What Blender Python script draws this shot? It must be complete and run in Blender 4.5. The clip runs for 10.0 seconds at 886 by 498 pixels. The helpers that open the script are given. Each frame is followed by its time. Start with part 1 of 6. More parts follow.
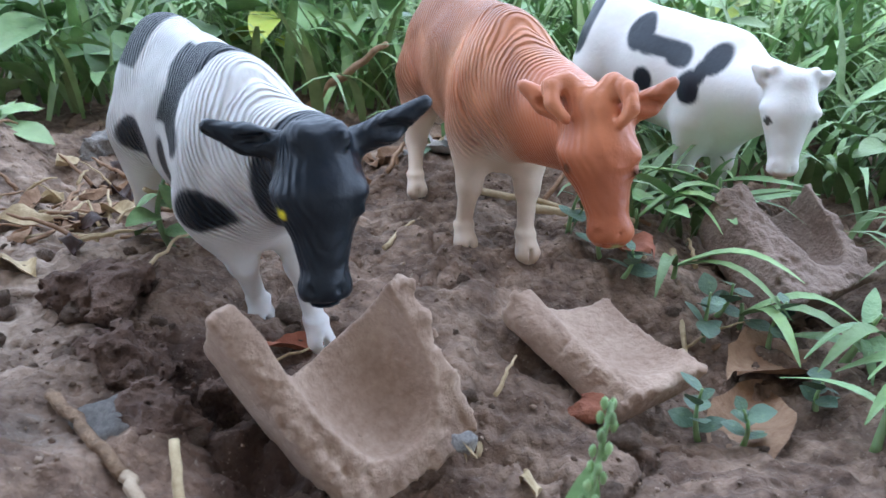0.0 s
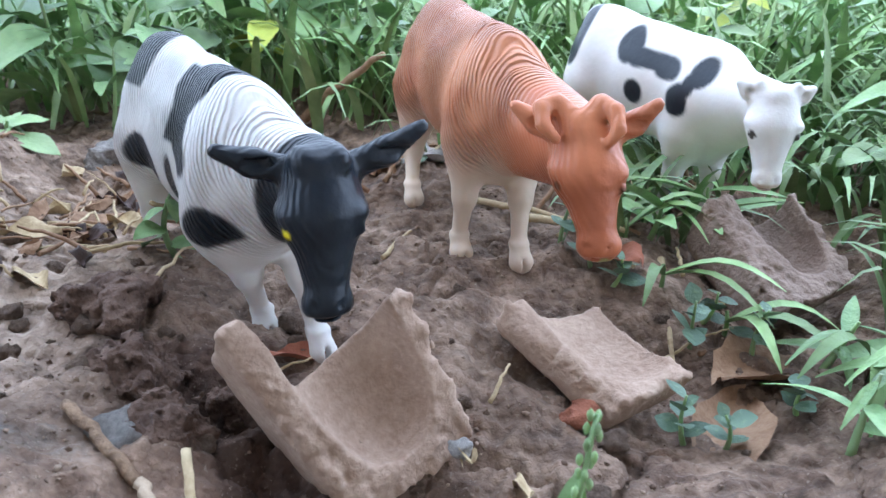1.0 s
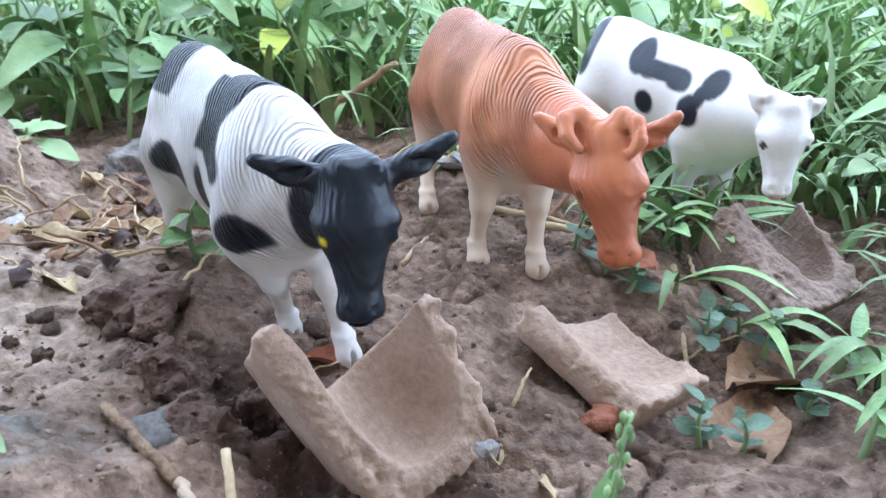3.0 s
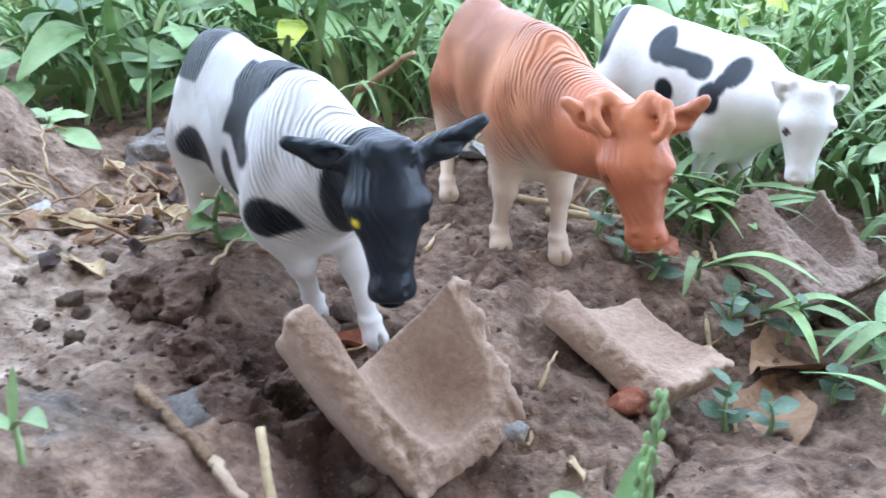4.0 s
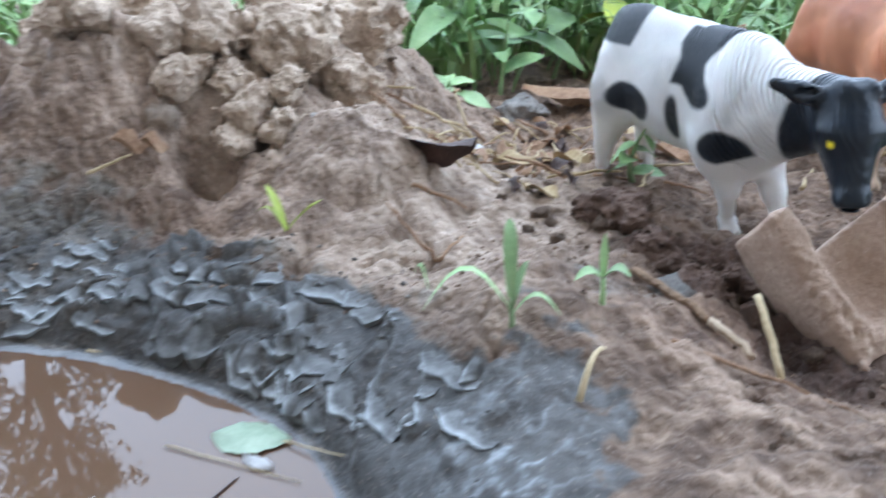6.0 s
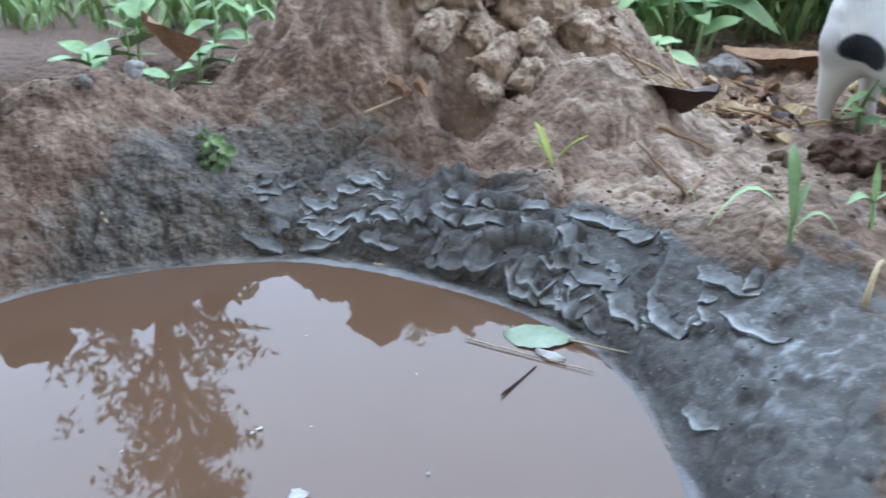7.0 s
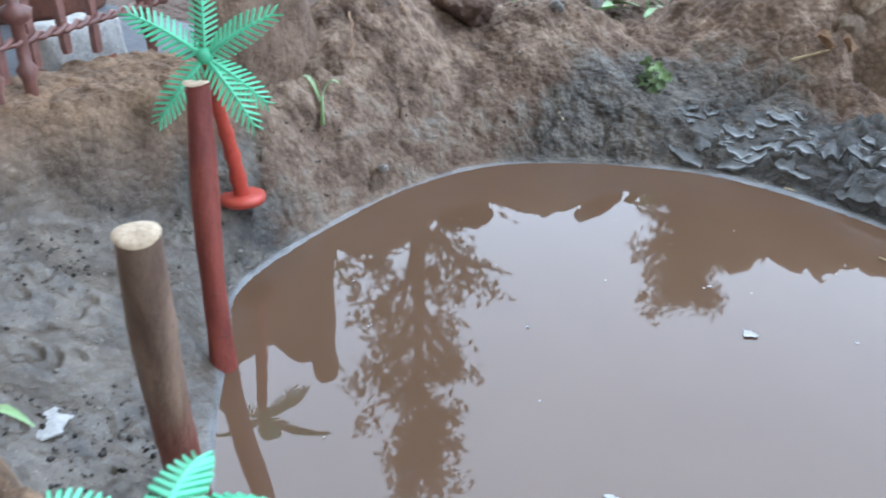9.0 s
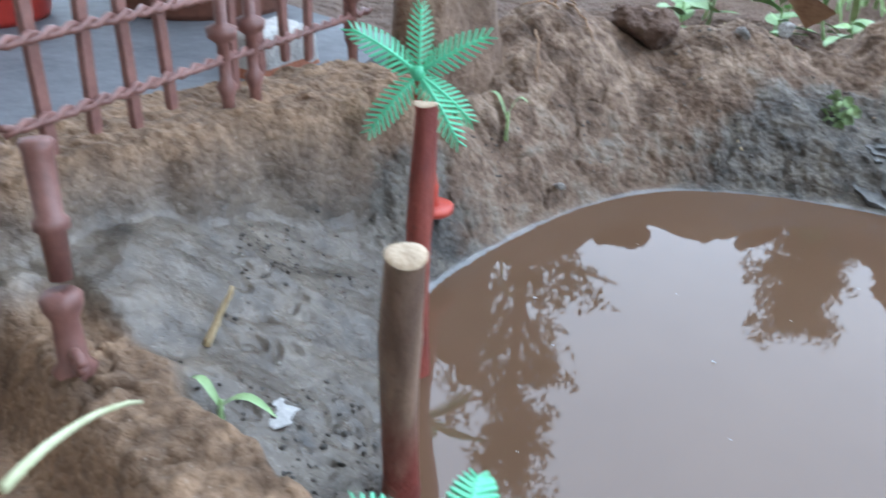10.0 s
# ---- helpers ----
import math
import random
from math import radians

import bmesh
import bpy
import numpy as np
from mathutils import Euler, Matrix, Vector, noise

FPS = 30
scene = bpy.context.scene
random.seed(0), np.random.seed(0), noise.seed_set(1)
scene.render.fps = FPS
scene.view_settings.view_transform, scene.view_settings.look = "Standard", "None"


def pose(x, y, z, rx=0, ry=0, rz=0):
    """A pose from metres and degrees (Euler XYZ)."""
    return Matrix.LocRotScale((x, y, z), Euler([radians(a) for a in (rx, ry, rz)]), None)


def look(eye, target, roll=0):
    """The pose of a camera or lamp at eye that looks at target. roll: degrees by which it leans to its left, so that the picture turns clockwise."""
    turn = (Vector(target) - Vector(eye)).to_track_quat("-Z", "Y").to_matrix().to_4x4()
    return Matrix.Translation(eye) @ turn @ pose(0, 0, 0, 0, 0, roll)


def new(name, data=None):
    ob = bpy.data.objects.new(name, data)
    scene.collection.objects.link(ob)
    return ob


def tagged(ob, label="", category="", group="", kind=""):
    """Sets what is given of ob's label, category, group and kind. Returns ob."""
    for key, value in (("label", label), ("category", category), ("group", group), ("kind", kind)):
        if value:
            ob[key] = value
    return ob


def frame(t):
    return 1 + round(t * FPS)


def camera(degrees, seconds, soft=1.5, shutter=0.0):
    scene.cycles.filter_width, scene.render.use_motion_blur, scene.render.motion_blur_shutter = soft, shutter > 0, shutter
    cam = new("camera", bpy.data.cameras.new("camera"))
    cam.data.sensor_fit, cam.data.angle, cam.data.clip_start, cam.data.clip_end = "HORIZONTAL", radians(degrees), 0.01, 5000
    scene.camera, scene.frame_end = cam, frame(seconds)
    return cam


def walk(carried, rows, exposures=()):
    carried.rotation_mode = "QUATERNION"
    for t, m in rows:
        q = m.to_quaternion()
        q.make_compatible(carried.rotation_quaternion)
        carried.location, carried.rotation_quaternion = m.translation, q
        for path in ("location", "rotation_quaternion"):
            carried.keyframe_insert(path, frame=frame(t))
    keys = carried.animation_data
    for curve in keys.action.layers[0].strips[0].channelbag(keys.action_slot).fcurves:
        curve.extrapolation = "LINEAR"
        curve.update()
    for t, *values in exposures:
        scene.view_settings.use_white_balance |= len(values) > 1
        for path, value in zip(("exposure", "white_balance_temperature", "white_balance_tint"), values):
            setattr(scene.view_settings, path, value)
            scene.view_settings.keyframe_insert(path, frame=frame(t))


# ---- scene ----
U = 0.045  # all plan numbers below are in units of 45 mm

cam = camera(57.0, 10.0, soft=1.5, shutter=0.4)
cam.data.dof.use_dof, cam.data.dof.focus_distance, cam.data.dof.aperture_fstop = True, 0.29, 30.0
# seconds, eye x y z, yaw, pitch, lean to the left
PATH = [
    (0.0, 0.000, 0.000, 3.629, 0.00, -22.25, 1.39),
    (0.5, -0.080, -0.229, 3.789, -0.20, -22.53, 1.44),
    (1.0, 0.000, -0.179, 3.844, -0.26, -22.61, 1.29),
    (1.5, -0.162, -0.212, 3.842, -0.49, -22.62, 1.23),
    (2.0, -0.167, -0.207, 3.932, -0.19, -22.57, 1.15),
    (3.3, -0.235, -0.334, 3.881, -0.87, -22.16, 1.84),
    (3.5, -0.165, -0.308, 3.847, -0.48, -22.49, 1.49),
    (4.0, -0.374, -0.385, 3.836, -0.31, -22.50, 1.61),
    (4.5, -0.928, -0.846, 3.929, 1.15, -22.49, 1.38),
    (5.0, -1.408, -1.208, 3.991, 4.20, -22.49, 0.80),
    (5.5, -1.874, -1.567, 3.939, 7.01, -22.80, 0.36),
    (6.0, -2.512, -2.421, 3.916, 12.26, -23.24, -1.26),
    (6.2, -2.771, -2.832, 3.837, 13.95, -23.51, -1.40),
    (7.3, -3.916, -3.960, 3.815, 22.18, -24.36, -2.27),
    (7.5, -4.041, -4.111, 3.802, 23.51, -24.57, -1.70),
    (8.0, -4.346, -4.999, 4.027, 29.90, -24.83, -2.09),
    (8.5, -4.373, -5.975, 3.979, 35.21, -25.54, -0.93),
    (9.0, -4.471, -6.553, 3.979, 38.74, -26.50, 0.32),
    (9.5, -4.588, -6.860, 3.977, 42.12, -26.98, 1.26),
    (10.0, -5.027, -7.201, 4.235, 46.66, -26.75, 1.67),
]


# the plan is drawn square to the sloping yard: LEVEL turns it so that the pond lies flat
LEVEL = Vector((0.0265, -0.0639, 1.0)).rotation_difference(Vector((0, 0, 1))).to_matrix().to_4x4() @ pose(0, 0, 0.1228 * U)


def eye_pose(x, y, z, yaw, pitch, lean):
    return LEVEL @ pose(x * U, y * U, z * U, 0, 0, yaw) @ pose(0, 0, 0, 90 + pitch) @ pose(0, 0, 0, 0, 0, lean)


walk(cam, [(t, eye_pose(*r)) for t, *r in PATH],
     exposures=[(0.0, 2.08, 6350, 10), (0.5, 2.2, 6350, 10), (1.0, 2.36, 6350, 10), (1.5, 2.46, 6350, 10), (3.3, 2.55, 6350, 10), (5.0, 2.54, 6450, 8), (5.5, 2.49, 6450, 7), (5.9, 2.47, 6450, 7), (6.2, 2.35, 6450, 6), (7.5, 2.31, 6450, 6), (8.5, 2.40, 6600, 5), (10.0, 2.38, 6650, 5)])

# ---- world and light: a bright overcast day ----
world = bpy.data.worlds.new("sky")
scene.world = world
world.use_nodes = True
wn = world.node_tree
sky = wn.nodes.new("ShaderNodeTexSky")
sky.sky_type, sky.sun_disc = "NISHITA", False
sky.sun_elevation, sky.sun_rotation = radians(55), radians(150)
sky.air_density, sky.dust_density, sky.ozone_density = 1.0, 6.0, 1.0
veil = wn.nodes.new("ShaderNodeMix")
veil.data_type = "RGBA"
veil.inputs["Factor"].default_value = 0.75
veil.inputs["B"].default_value = (7.2, 8.9, 11.9, 1)
wn.links.new(sky.outputs[0], veil.inputs["A"])
wn.links.new(veil.outputs["Result"], wn.nodes["Background"].inputs["Color"])
wn.nodes["Background"].inputs["Strength"].default_value = 0.11

sun_data = bpy.data.lights.new("sun", "SUN")
sun_data.energy, sun_data.angle, sun_data.color = 0.9, radians(35), (1.0, 0.95, 0.88)
sun = new("sun", sun_data)
sun.matrix_world = look((0, 0, 5), (1.2, 1.6, 0))

# ---- arithmetic: noise, surface nets ----
def hash3(i, j, k, seed):
    n = (i.astype(np.int64) * 374761393 + j.astype(np.int64) * 668265263 + k.astype(np.int64) * 2147483647 + seed * 1274126177) & 0xFFFFFFFF
    n = ((n ^ (n >> 13)) * 1274126177) & 0xFFFFFFFF
    n = ((n ^ (n >> 16)) * 2246822519) & 0xFFFFFFFF
    return ((n ^ (n >> 15)) & 0xFFFFFF) / float(0xFFFFFF) * 2 - 1


def vnoise(x, y, z=0.0, seed=0):
    """Smooth value noise in -1..1 of numpy arrays."""
    x, y, z = np.broadcast_arrays(np.asarray(x, float), np.asarray(y, float), np.asarray(z, float))
    i, j, k = np.floor(x), np.floor(y), np.floor(z)
    u, v, w = x - i, y - j, z - k
    u, v, w = (q * q * q * (q * (q * 6 - 15) + 10) for q in (u, v, w))
    out = 0
    for a in (0, 1):
        for b in (0, 1):
            for c in (0, 1):
                out = out + hash3(i + a, j + b, k + c, seed) * (u if a else 1 - u) * (v if b else 1 - v) * (w if c else 1 - w)
    return out


def fbm(x, y, z=0.0, octaves=4, seed=0, gain=0.5):
    out, amp = 0, 1.0
    for o in range(octaves):
        out = out + amp * vnoise(np.asarray(x) * 2**o, np.asarray(y) * 2**o, np.asarray(z) * 2**o, seed + o)
        amp *= gain
    return out


def worley(x, y, seed=0):
    """Distances to the nearest and the second nearest of scattered points."""
    i, j = np.floor(x), np.floor(y)
    zero = np.zeros_like(i)
    f1, f2 = np.full(x.shape, 9.0), np.full(x.shape, 9.0)
    for a in (-1, 0, 1):
        for b in (-1, 0, 1):
            px = i + a + 0.5 + 0.45 * hash3(i + a, j + b, zero, seed)
            py = j + b + 0.5 + 0.45 * hash3(i + a, j + b, zero + 1, seed)
            d = np.hypot(x - px, y - py)
            f2 = np.minimum(f2, np.maximum(f1, d))
            f1 = np.minimum(f1, d)
    return f1, f2


def sstep(a, b, x):
    t = np.clip((x - a) / (b - a), 0, 1)
    return t * t * (3 - 2 * t)


def smin(a, b, k):
    h = np.clip(0.5 + 0.5 * (b - a) / k, 0, 1)
    return b + (a - b) * h - k * h * (1 - h)


def ellipsoid(p, c, r):
    q = [(p[n] - c[n]) / r[n] for n in range(3)]
    m = np.sqrt(q[0] ** 2 + q[1] ** 2 + q[2] ** 2)
    g = np.sqrt(sum((q[n] / r[n]) ** 2 for n in range(3)))
    return m * (m - 1) / np.maximum(g, 1e-6)


def cone(p, a, b, ra, rb):
    """A limb from a to b whose radius goes from ra to rb."""
    ab = [b[n] - a[n] for n in range(3)]
    t = sum((p[n] - a[n]) * ab[n] for n in range(3)) / sum(v * v for v in ab)
    t = np.clip(t, 0, 1)
    d = np.sqrt(sum((p[n] - a[n] - t * ab[n]) ** 2 for n in range(3)))
    return d - (ra + (rb - ra) * t)


def surface_net(f, lo, hi, cell):
    """Vertices and quads of the surface f = 0 on a grid from lo to hi."""
    ax = [np.arange(lo[n], hi[n] + cell, cell) for n in range(3)]
    g = np.meshgrid(*ax, indexing="ij")
    val = f(g)
    s = val < 0
    n = [len(a) - 1 for a in ax]
    acc, cnt = np.zeros((*n, 3)), np.zeros(n)
    sl = lambda d, o: slice(o, o + n[d])
    for axis in range(3):
        others = [d for d in range(3) if d != axis]
        for o1 in (0, 1):
            for o2 in (0, 1):
                off = [0, 0, 0]
                off[others[0]], off[others[1]] = o1, o2
                ia = tuple(sl(d, off[d]) for d in range(3))
                off[axis] = 1
                ib = tuple(sl(d, off[d]) for d in range(3))
                va, vb = val[ia], val[ib]
                cross = s[ia] != s[ib]
                t = np.where(cross, va / np.where(cross, va - vb, 1), 0)
                for d in range(3):
                    acc[..., d] += np.where(cross, g[d][ia] + (t * cell if d == axis else 0), 0)
                cnt += cross
    live = cnt > 0
    index = -np.ones(n, int)
    index[live] = np.arange(live.sum())
    verts = acc[live] / cnt[live][:, None]
    quads = []
    for axis in range(3):
        b, c = (axis + 1) % 3, (axis + 2) % 3
        ia, ib = [slice(1, -1)] * 3, [slice(1, -1)] * 3
        ia[axis], ib[axis] = slice(0, -1), slice(1, None)
        cross = s[tuple(ia)] != s[tuple(ib)]
        at = np.argwhere(cross)
        inside = s[tuple(ia)][cross]
        at[:, b] += 1
        at[:, c] += 1

        def cell_at(db, dc):
            q = at.copy()
            q[:, b] += db
            q[:, c] += dc
            return index[q[:, 0], q[:, 1], q[:, 2]]

        quad = np.stack([cell_at(-1, -1), cell_at(0, -1), cell_at(0, 0), cell_at(-1, 0)], 1)
        quad[~inside] = quad[~inside][:, ::-1]
        quads.append(quad)
    return verts, np.concatenate(quads)


def mesh_of(name, verts, faces, material=None, smooth=True, attributes=()):
    """A mesh from plan-unit vertices. attributes: name and one RGB row for each vertex."""
    me = bpy.data.meshes.new(name)
    verts = np.asarray(verts, float) * U
    if isinstance(faces, np.ndarray):
        k = faces.shape[1]
        me.vertices.add(len(verts))
        me.vertices.foreach_set("co", verts.ravel())
        me.loops.add(faces.size)
        me.loops.foreach_set("vertex_index", faces.ravel().astype(np.int32))
        me.polygons.add(len(faces))
        me.polygons.foreach_set("loop_start", np.arange(0, faces.size, k, dtype=np.int32))
        me.update(calc_edges=True)
        me.validate()
    else:
        me.from_pydata(verts.tolist(), [], faces)
        me.update()
    me.polygons.foreach_set("use_smooth", np.full(len(me.polygons), smooth))
    for key, rgb in attributes:
        layer = me.color_attributes.new(key, "FLOAT_COLOR", "POINT")
        layer.data.foreach_set("color", np.c_[rgb, np.ones(len(rgb))].astype(np.float32).ravel())
    if material:
        me.materials.append(material)
    return me


def thing(name, mesh, label, category, group="", kind="", m=None):
    ob = new(name, mesh)
    ob.matrix_world = m if m is not None else Matrix()
    return tagged(ob, label, category, group, kind)


def holder(name, label, category, at, group="", kind="", turn=0.0, m=None):
    ob = new(name)
    ob.empty_display_size = 0.005
    ob.matrix_world = m if m is not None else pose(at[0] * U, at[1] * U, at[2] * U, 0, 0, turn)
    return tagged(ob, label, category, group, kind)


def under(name, mesh, parent, label="", m=None):
    """A part: a mesh under a thing or a part, in its parent's own coordinates."""
    ob = new(name, mesh)
    ob.parent = parent
    if m is not None:
        ob.matrix_local = m
    return tagged(ob, label)


def tube(points, radii, sides=8, cap=True):
    """Vertices and faces of a tube along points."""
    pts = [Vector(p) for p in points]
    if not hasattr(radii, "__len__"):
        radii = [radii] * len(pts)
    verts, faces = [], []
    side = None
    for n, p in enumerate(pts):
        along = (pts[min(n + 1, len(pts) - 1)] - pts[max(n - 1, 0)]).normalized()
        ref = side if side is not None else (Vector((0, 0, 1)) if abs(along.z) < 0.9 else Vector((1, 0, 0)))
        side = (ref - along * ref.dot(along)).normalized()
        other = along.cross(side)
        for k in range(sides):
            a = 2 * math.pi * k / sides
            verts.append(tuple(p + (side * math.cos(a) + other * math.sin(a)) * radii[n]))
    for n in range(len(pts) - 1):
        for k in range(sides):
            a, b = n * sides + k, n * sides + (k + 1) % sides
            faces.append((a, b, b + sides, a + sides))
    if cap:
        faces.append(tuple(range(sides))[::-1])
        faces.append(tuple((len(pts) - 1) * sides + k for k in range(sides)))
    return verts, faces


def joined(pieces):
    verts, faces = [], []
    for v, f in pieces:
        base = len(verts)
        verts += [tuple(q) for q in v]
        faces += [tuple(base + i for i in q) for q in f]
    return verts, faces

# ---- materials ----
class Nodes:
    """A node material, built up by short calls."""

    def __init__(self, name, rough=0.8, metal=0.0):
        self.mat = bpy.data.materials.new(name)
        self.mat.use_nodes = True
        self.tree = self.mat.node_tree
        self.bsdf = self.tree.nodes["Principled BSDF"]
        self.bsdf.inputs["Roughness"].default_value = rough
        self.bsdf.inputs["Metallic"].default_value = metal
        self.coord = self.tree.nodes.new("ShaderNodeTexCoord").outputs["Object"]

    def link(self, a, b):
        self.tree.links.new(a, b)

    def noise(self, size, detail=4.0, rough=0.55, distort=0.0, stretch=None):
        """Noise whose marks are about size plan units across."""
        n = self.tree.nodes.new("ShaderNodeTexNoise")
        n.inputs["Scale"].default_value = 1 / (size * U)
        n.inputs["Detail"].default_value = detail
        n.inputs["Roughness"].default_value = rough
        n.inputs["Distortion"].default_value = distort
        src = self.coord
        if stretch:
            mp = self.tree.nodes.new("ShaderNodeMapping")
            mp.inputs["Scale"].default_value = stretch
            self.link(src, mp.inputs["Vector"])
            src = mp.outputs[0]
        self.link(src, n.inputs["Vector"])
        return n.outputs["Fac"]

    def cells(self, size, feature="F1", warp=0.35):
        """Voronoi cells about size plan units across, with wavy walls."""
        v = self.tree.nodes.new("ShaderNodeTexVoronoi")
        v.feature = feature
        v.inputs["Scale"].default_value = 1 / (size * U)
        w = self.tree.nodes.new("ShaderNodeTexNoise")
        w.inputs["Scale"].default_value = 1.3 / (size * U)
        w.inputs["Detail"].default_value = 3
        self.link(self.coord, w.inputs["Vector"])
        s = self.tree.nodes.new("ShaderNodeVectorMath")
        s.operation = "MULTIPLY_ADD"
        s.inputs[1].default_value = (warp * size * U * 2,) * 3
        self.link(w.outputs["Color"], s.inputs[0])
        self.link(self.coord, s.inputs[2])
        self.link(s.outputs[0], v.inputs["Vector"])
        return v.outputs["Distance"]

    def ramp(self, fac, stops):
        r = self.tree.nodes.new("ShaderNodeValToRGB")
        while len(r.color_ramp.elements) < len(stops):
            r.color_ramp.elements.new(0.5)
        for e, (at, c) in zip(r.color_ramp.elements, stops):
            e.position = at
            e.color = (*c, 1) if hasattr(c, "__len__") else (c, c, c, 1)
        self.link(fac, r.inputs["Fac"])
        return r.outputs["Color"]

    def mix(self, fac, a, b, how="MIX"):
        m = self.tree.nodes.new("ShaderNodeMix")
        m.data_type, m.blend_type = "RGBA", how
        for key, v in (("Factor", fac), ("A", a), ("B", b)):
            if hasattr(v, "is_output"):
                self.link(v, m.inputs[key])
            elif key == "Factor":
                m.inputs[key].default_value = v
            else:
                m.inputs[key].default_value = (*v, 1)
        return m.outputs["Result"]

    def math(self, how, a, b=0.0):
        m = self.tree.nodes.new("ShaderNodeMath")
        m.operation = how
        for n, v in enumerate((a, b)):
            if hasattr(v, "is_output"):
                self.link(v, m.inputs[n])
            else:
                m.inputs[n].default_value = v
        return m.outputs[0]

    def attribute(self, name):
        a = self.tree.nodes.new("ShaderNodeAttribute")
        a.attribute_name = name
        return a.outputs["Color"]

    def channels(self, colour):
        s = self.tree.nodes.new("ShaderNodeSeparateColor")
        self.link(colour, s.inputs[0])
        return s.outputs

    def random(self):
        return self.tree.nodes.new("ShaderNodeObjectInfo").outputs["Random"]

    def island(self):
        return self.tree.nodes.new("ShaderNodeNewGeometry").outputs["Random Per Island"]

    def bump(self, height, depth, strength=1.0):
        b = self.tree.nodes.new("ShaderNodeBump")
        b.inputs["Strength"].default_value = strength
        b.inputs["Distance"].default_value = depth * U
        if self.bsdf.inputs["Normal"].is_linked:
            self.link(self.bsdf.inputs["Normal"].links[0].from_socket, b.inputs["Normal"])
        self.link(height, b.inputs["Height"])
        self.link(b.outputs[0], self.bsdf.inputs["Normal"])

    def colour(self, c):
        if hasattr(c, "is_output"):
            self.link(c, self.bsdf.inputs["Base Color"])
        else:
            self.bsdf.inputs["Base Color"].default_value = (*c, 1)

    def rough(self, v):
        self.link(v, self.bsdf.inputs["Roughness"])


def plain(name, dark, light, size, rough=0.8, depth=0.01, fine=None):
    """Two tones of noise at two scales, with relief."""
    n = Nodes(name, rough)
    big, small = n.noise(size, 5), n.noise(fine or size / 6, 4)
    both = n.math("ADD", n.math("MULTIPLY", big, 0.6), n.math("MULTIPLY", small, 0.4))
    n.colour(n.ramp(both, [(0.36, dark), (0.64, light)]))
    n.bump(small, depth)
    return n.mat


def ground_material():
    n = Nodes("soil", 0.9)
    wet, algae, warm = n.channels(n.attribute("state"))[:3]
    lip, shelf, sand = n.channels(n.attribute("lip"))[:3]
    pale, crest, soil_dark = n.channels(n.attribute("crust"))[:3]
    big, mid, fine, grit = n.noise(1.3, 5), n.noise(0.38, 7, 0.6), n.noise(0.10, 4, 0.6), n.noise(0.03, 2, 0.5)
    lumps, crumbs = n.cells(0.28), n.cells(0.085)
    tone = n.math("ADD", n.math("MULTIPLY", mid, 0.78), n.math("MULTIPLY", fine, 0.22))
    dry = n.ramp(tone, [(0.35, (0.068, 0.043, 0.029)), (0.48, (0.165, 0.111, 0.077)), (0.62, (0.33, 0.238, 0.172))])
    red = n.ramp(tone, [(0.35, (0.070, 0.037, 0.025)), (0.49, (0.172, 0.099, 0.066)), (0.62, (0.34, 0.216, 0.150))])
    soil = n.mix(n.math("MULTIPLY", warm, n.ramp(big, [(0.35, 0.25), (0.65, 1.0)])), dry, red)
    tan = n.ramp(tone, [(0.34, (0.10, 0.058, 0.034)), (0.64, (0.31, 0.195, 0.120))])
    soil = n.mix(sand, soil, tan)
    clay = n.ramp(tone, [(0.34, (0.22, 0.155, 0.116)), (0.49, (0.42, 0.322, 0.25)), (0.64, (0.62, 0.505, 0.41))])
    soil = n.mix(n.math("MULTIPLY", pale, n.ramp(big, [(0.30, 0.6), (0.50, 1.0)])), soil, clay)
    # darker brown, mixed in patchily where the mask is high
    dark_tone = n.ramp(tone, [(0.30, (0.030, 0.017, 0.012)), (0.50, (0.075, 0.043, 0.031)), (0.70, (0.15, 0.094, 0.069))])
    dark_part = n.ramp(n.math("ADD", soil_dark, n.math("MULTIPLY", n.math("SUBTRACT", mid, 0.5), 1.2)), [(0.30, 0.0), (0.62, 1.0)])
    soil = n.mix(dark_part, soil, dark_tone)
    mud = n.ramp(tone, [(0.38, (0.022, 0.019, 0.016)), (0.50, (0.078, 0.066, 0.053)), (0.70, (0.20, 0.170, 0.135))])
    # slime, coloured paler along its crests
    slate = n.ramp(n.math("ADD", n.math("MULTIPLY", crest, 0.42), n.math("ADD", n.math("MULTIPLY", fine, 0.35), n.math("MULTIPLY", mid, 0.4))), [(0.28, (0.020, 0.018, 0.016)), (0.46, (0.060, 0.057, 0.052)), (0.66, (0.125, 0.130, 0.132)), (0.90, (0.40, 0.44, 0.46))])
    edge = n.ramp(n.math("ADD", wet, n.math("MULTIPLY", n.math("SUBTRACT", mid, 0.5), 1.1)), [(0.38, 0.0), (0.6, 1.0)])
    film = n.ramp(n.math("ADD", algae, n.math("MULTIPLY", n.math("SUBTRACT", mid, 0.5), 1.3)), [(0.40, 0.0), (0.52, 0.95)])
    c = n.mix(edge, soil, mud)
    c = n.mix(film, c, slate)
    silt = n.ramp(tone, [(0.34, (0.030, 0.026, 0.021)), (0.44, (0.098, 0.081, 0.064)), (0.68, (0.19, 0.160, 0.128))])
    silt = n.mix(n.ramp(big, [(0.42, 0.0), (0.60, 0.75)]), silt, (0.060, 0.050, 0.040))
    c = n.mix(n.math("MULTIPLY", shelf, 0.9), c, silt)
    # crevice shade painted into the colour between lumps and crumbs
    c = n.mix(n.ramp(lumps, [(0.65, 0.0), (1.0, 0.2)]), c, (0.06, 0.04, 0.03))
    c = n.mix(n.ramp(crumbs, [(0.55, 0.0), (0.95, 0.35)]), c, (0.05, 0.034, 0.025))
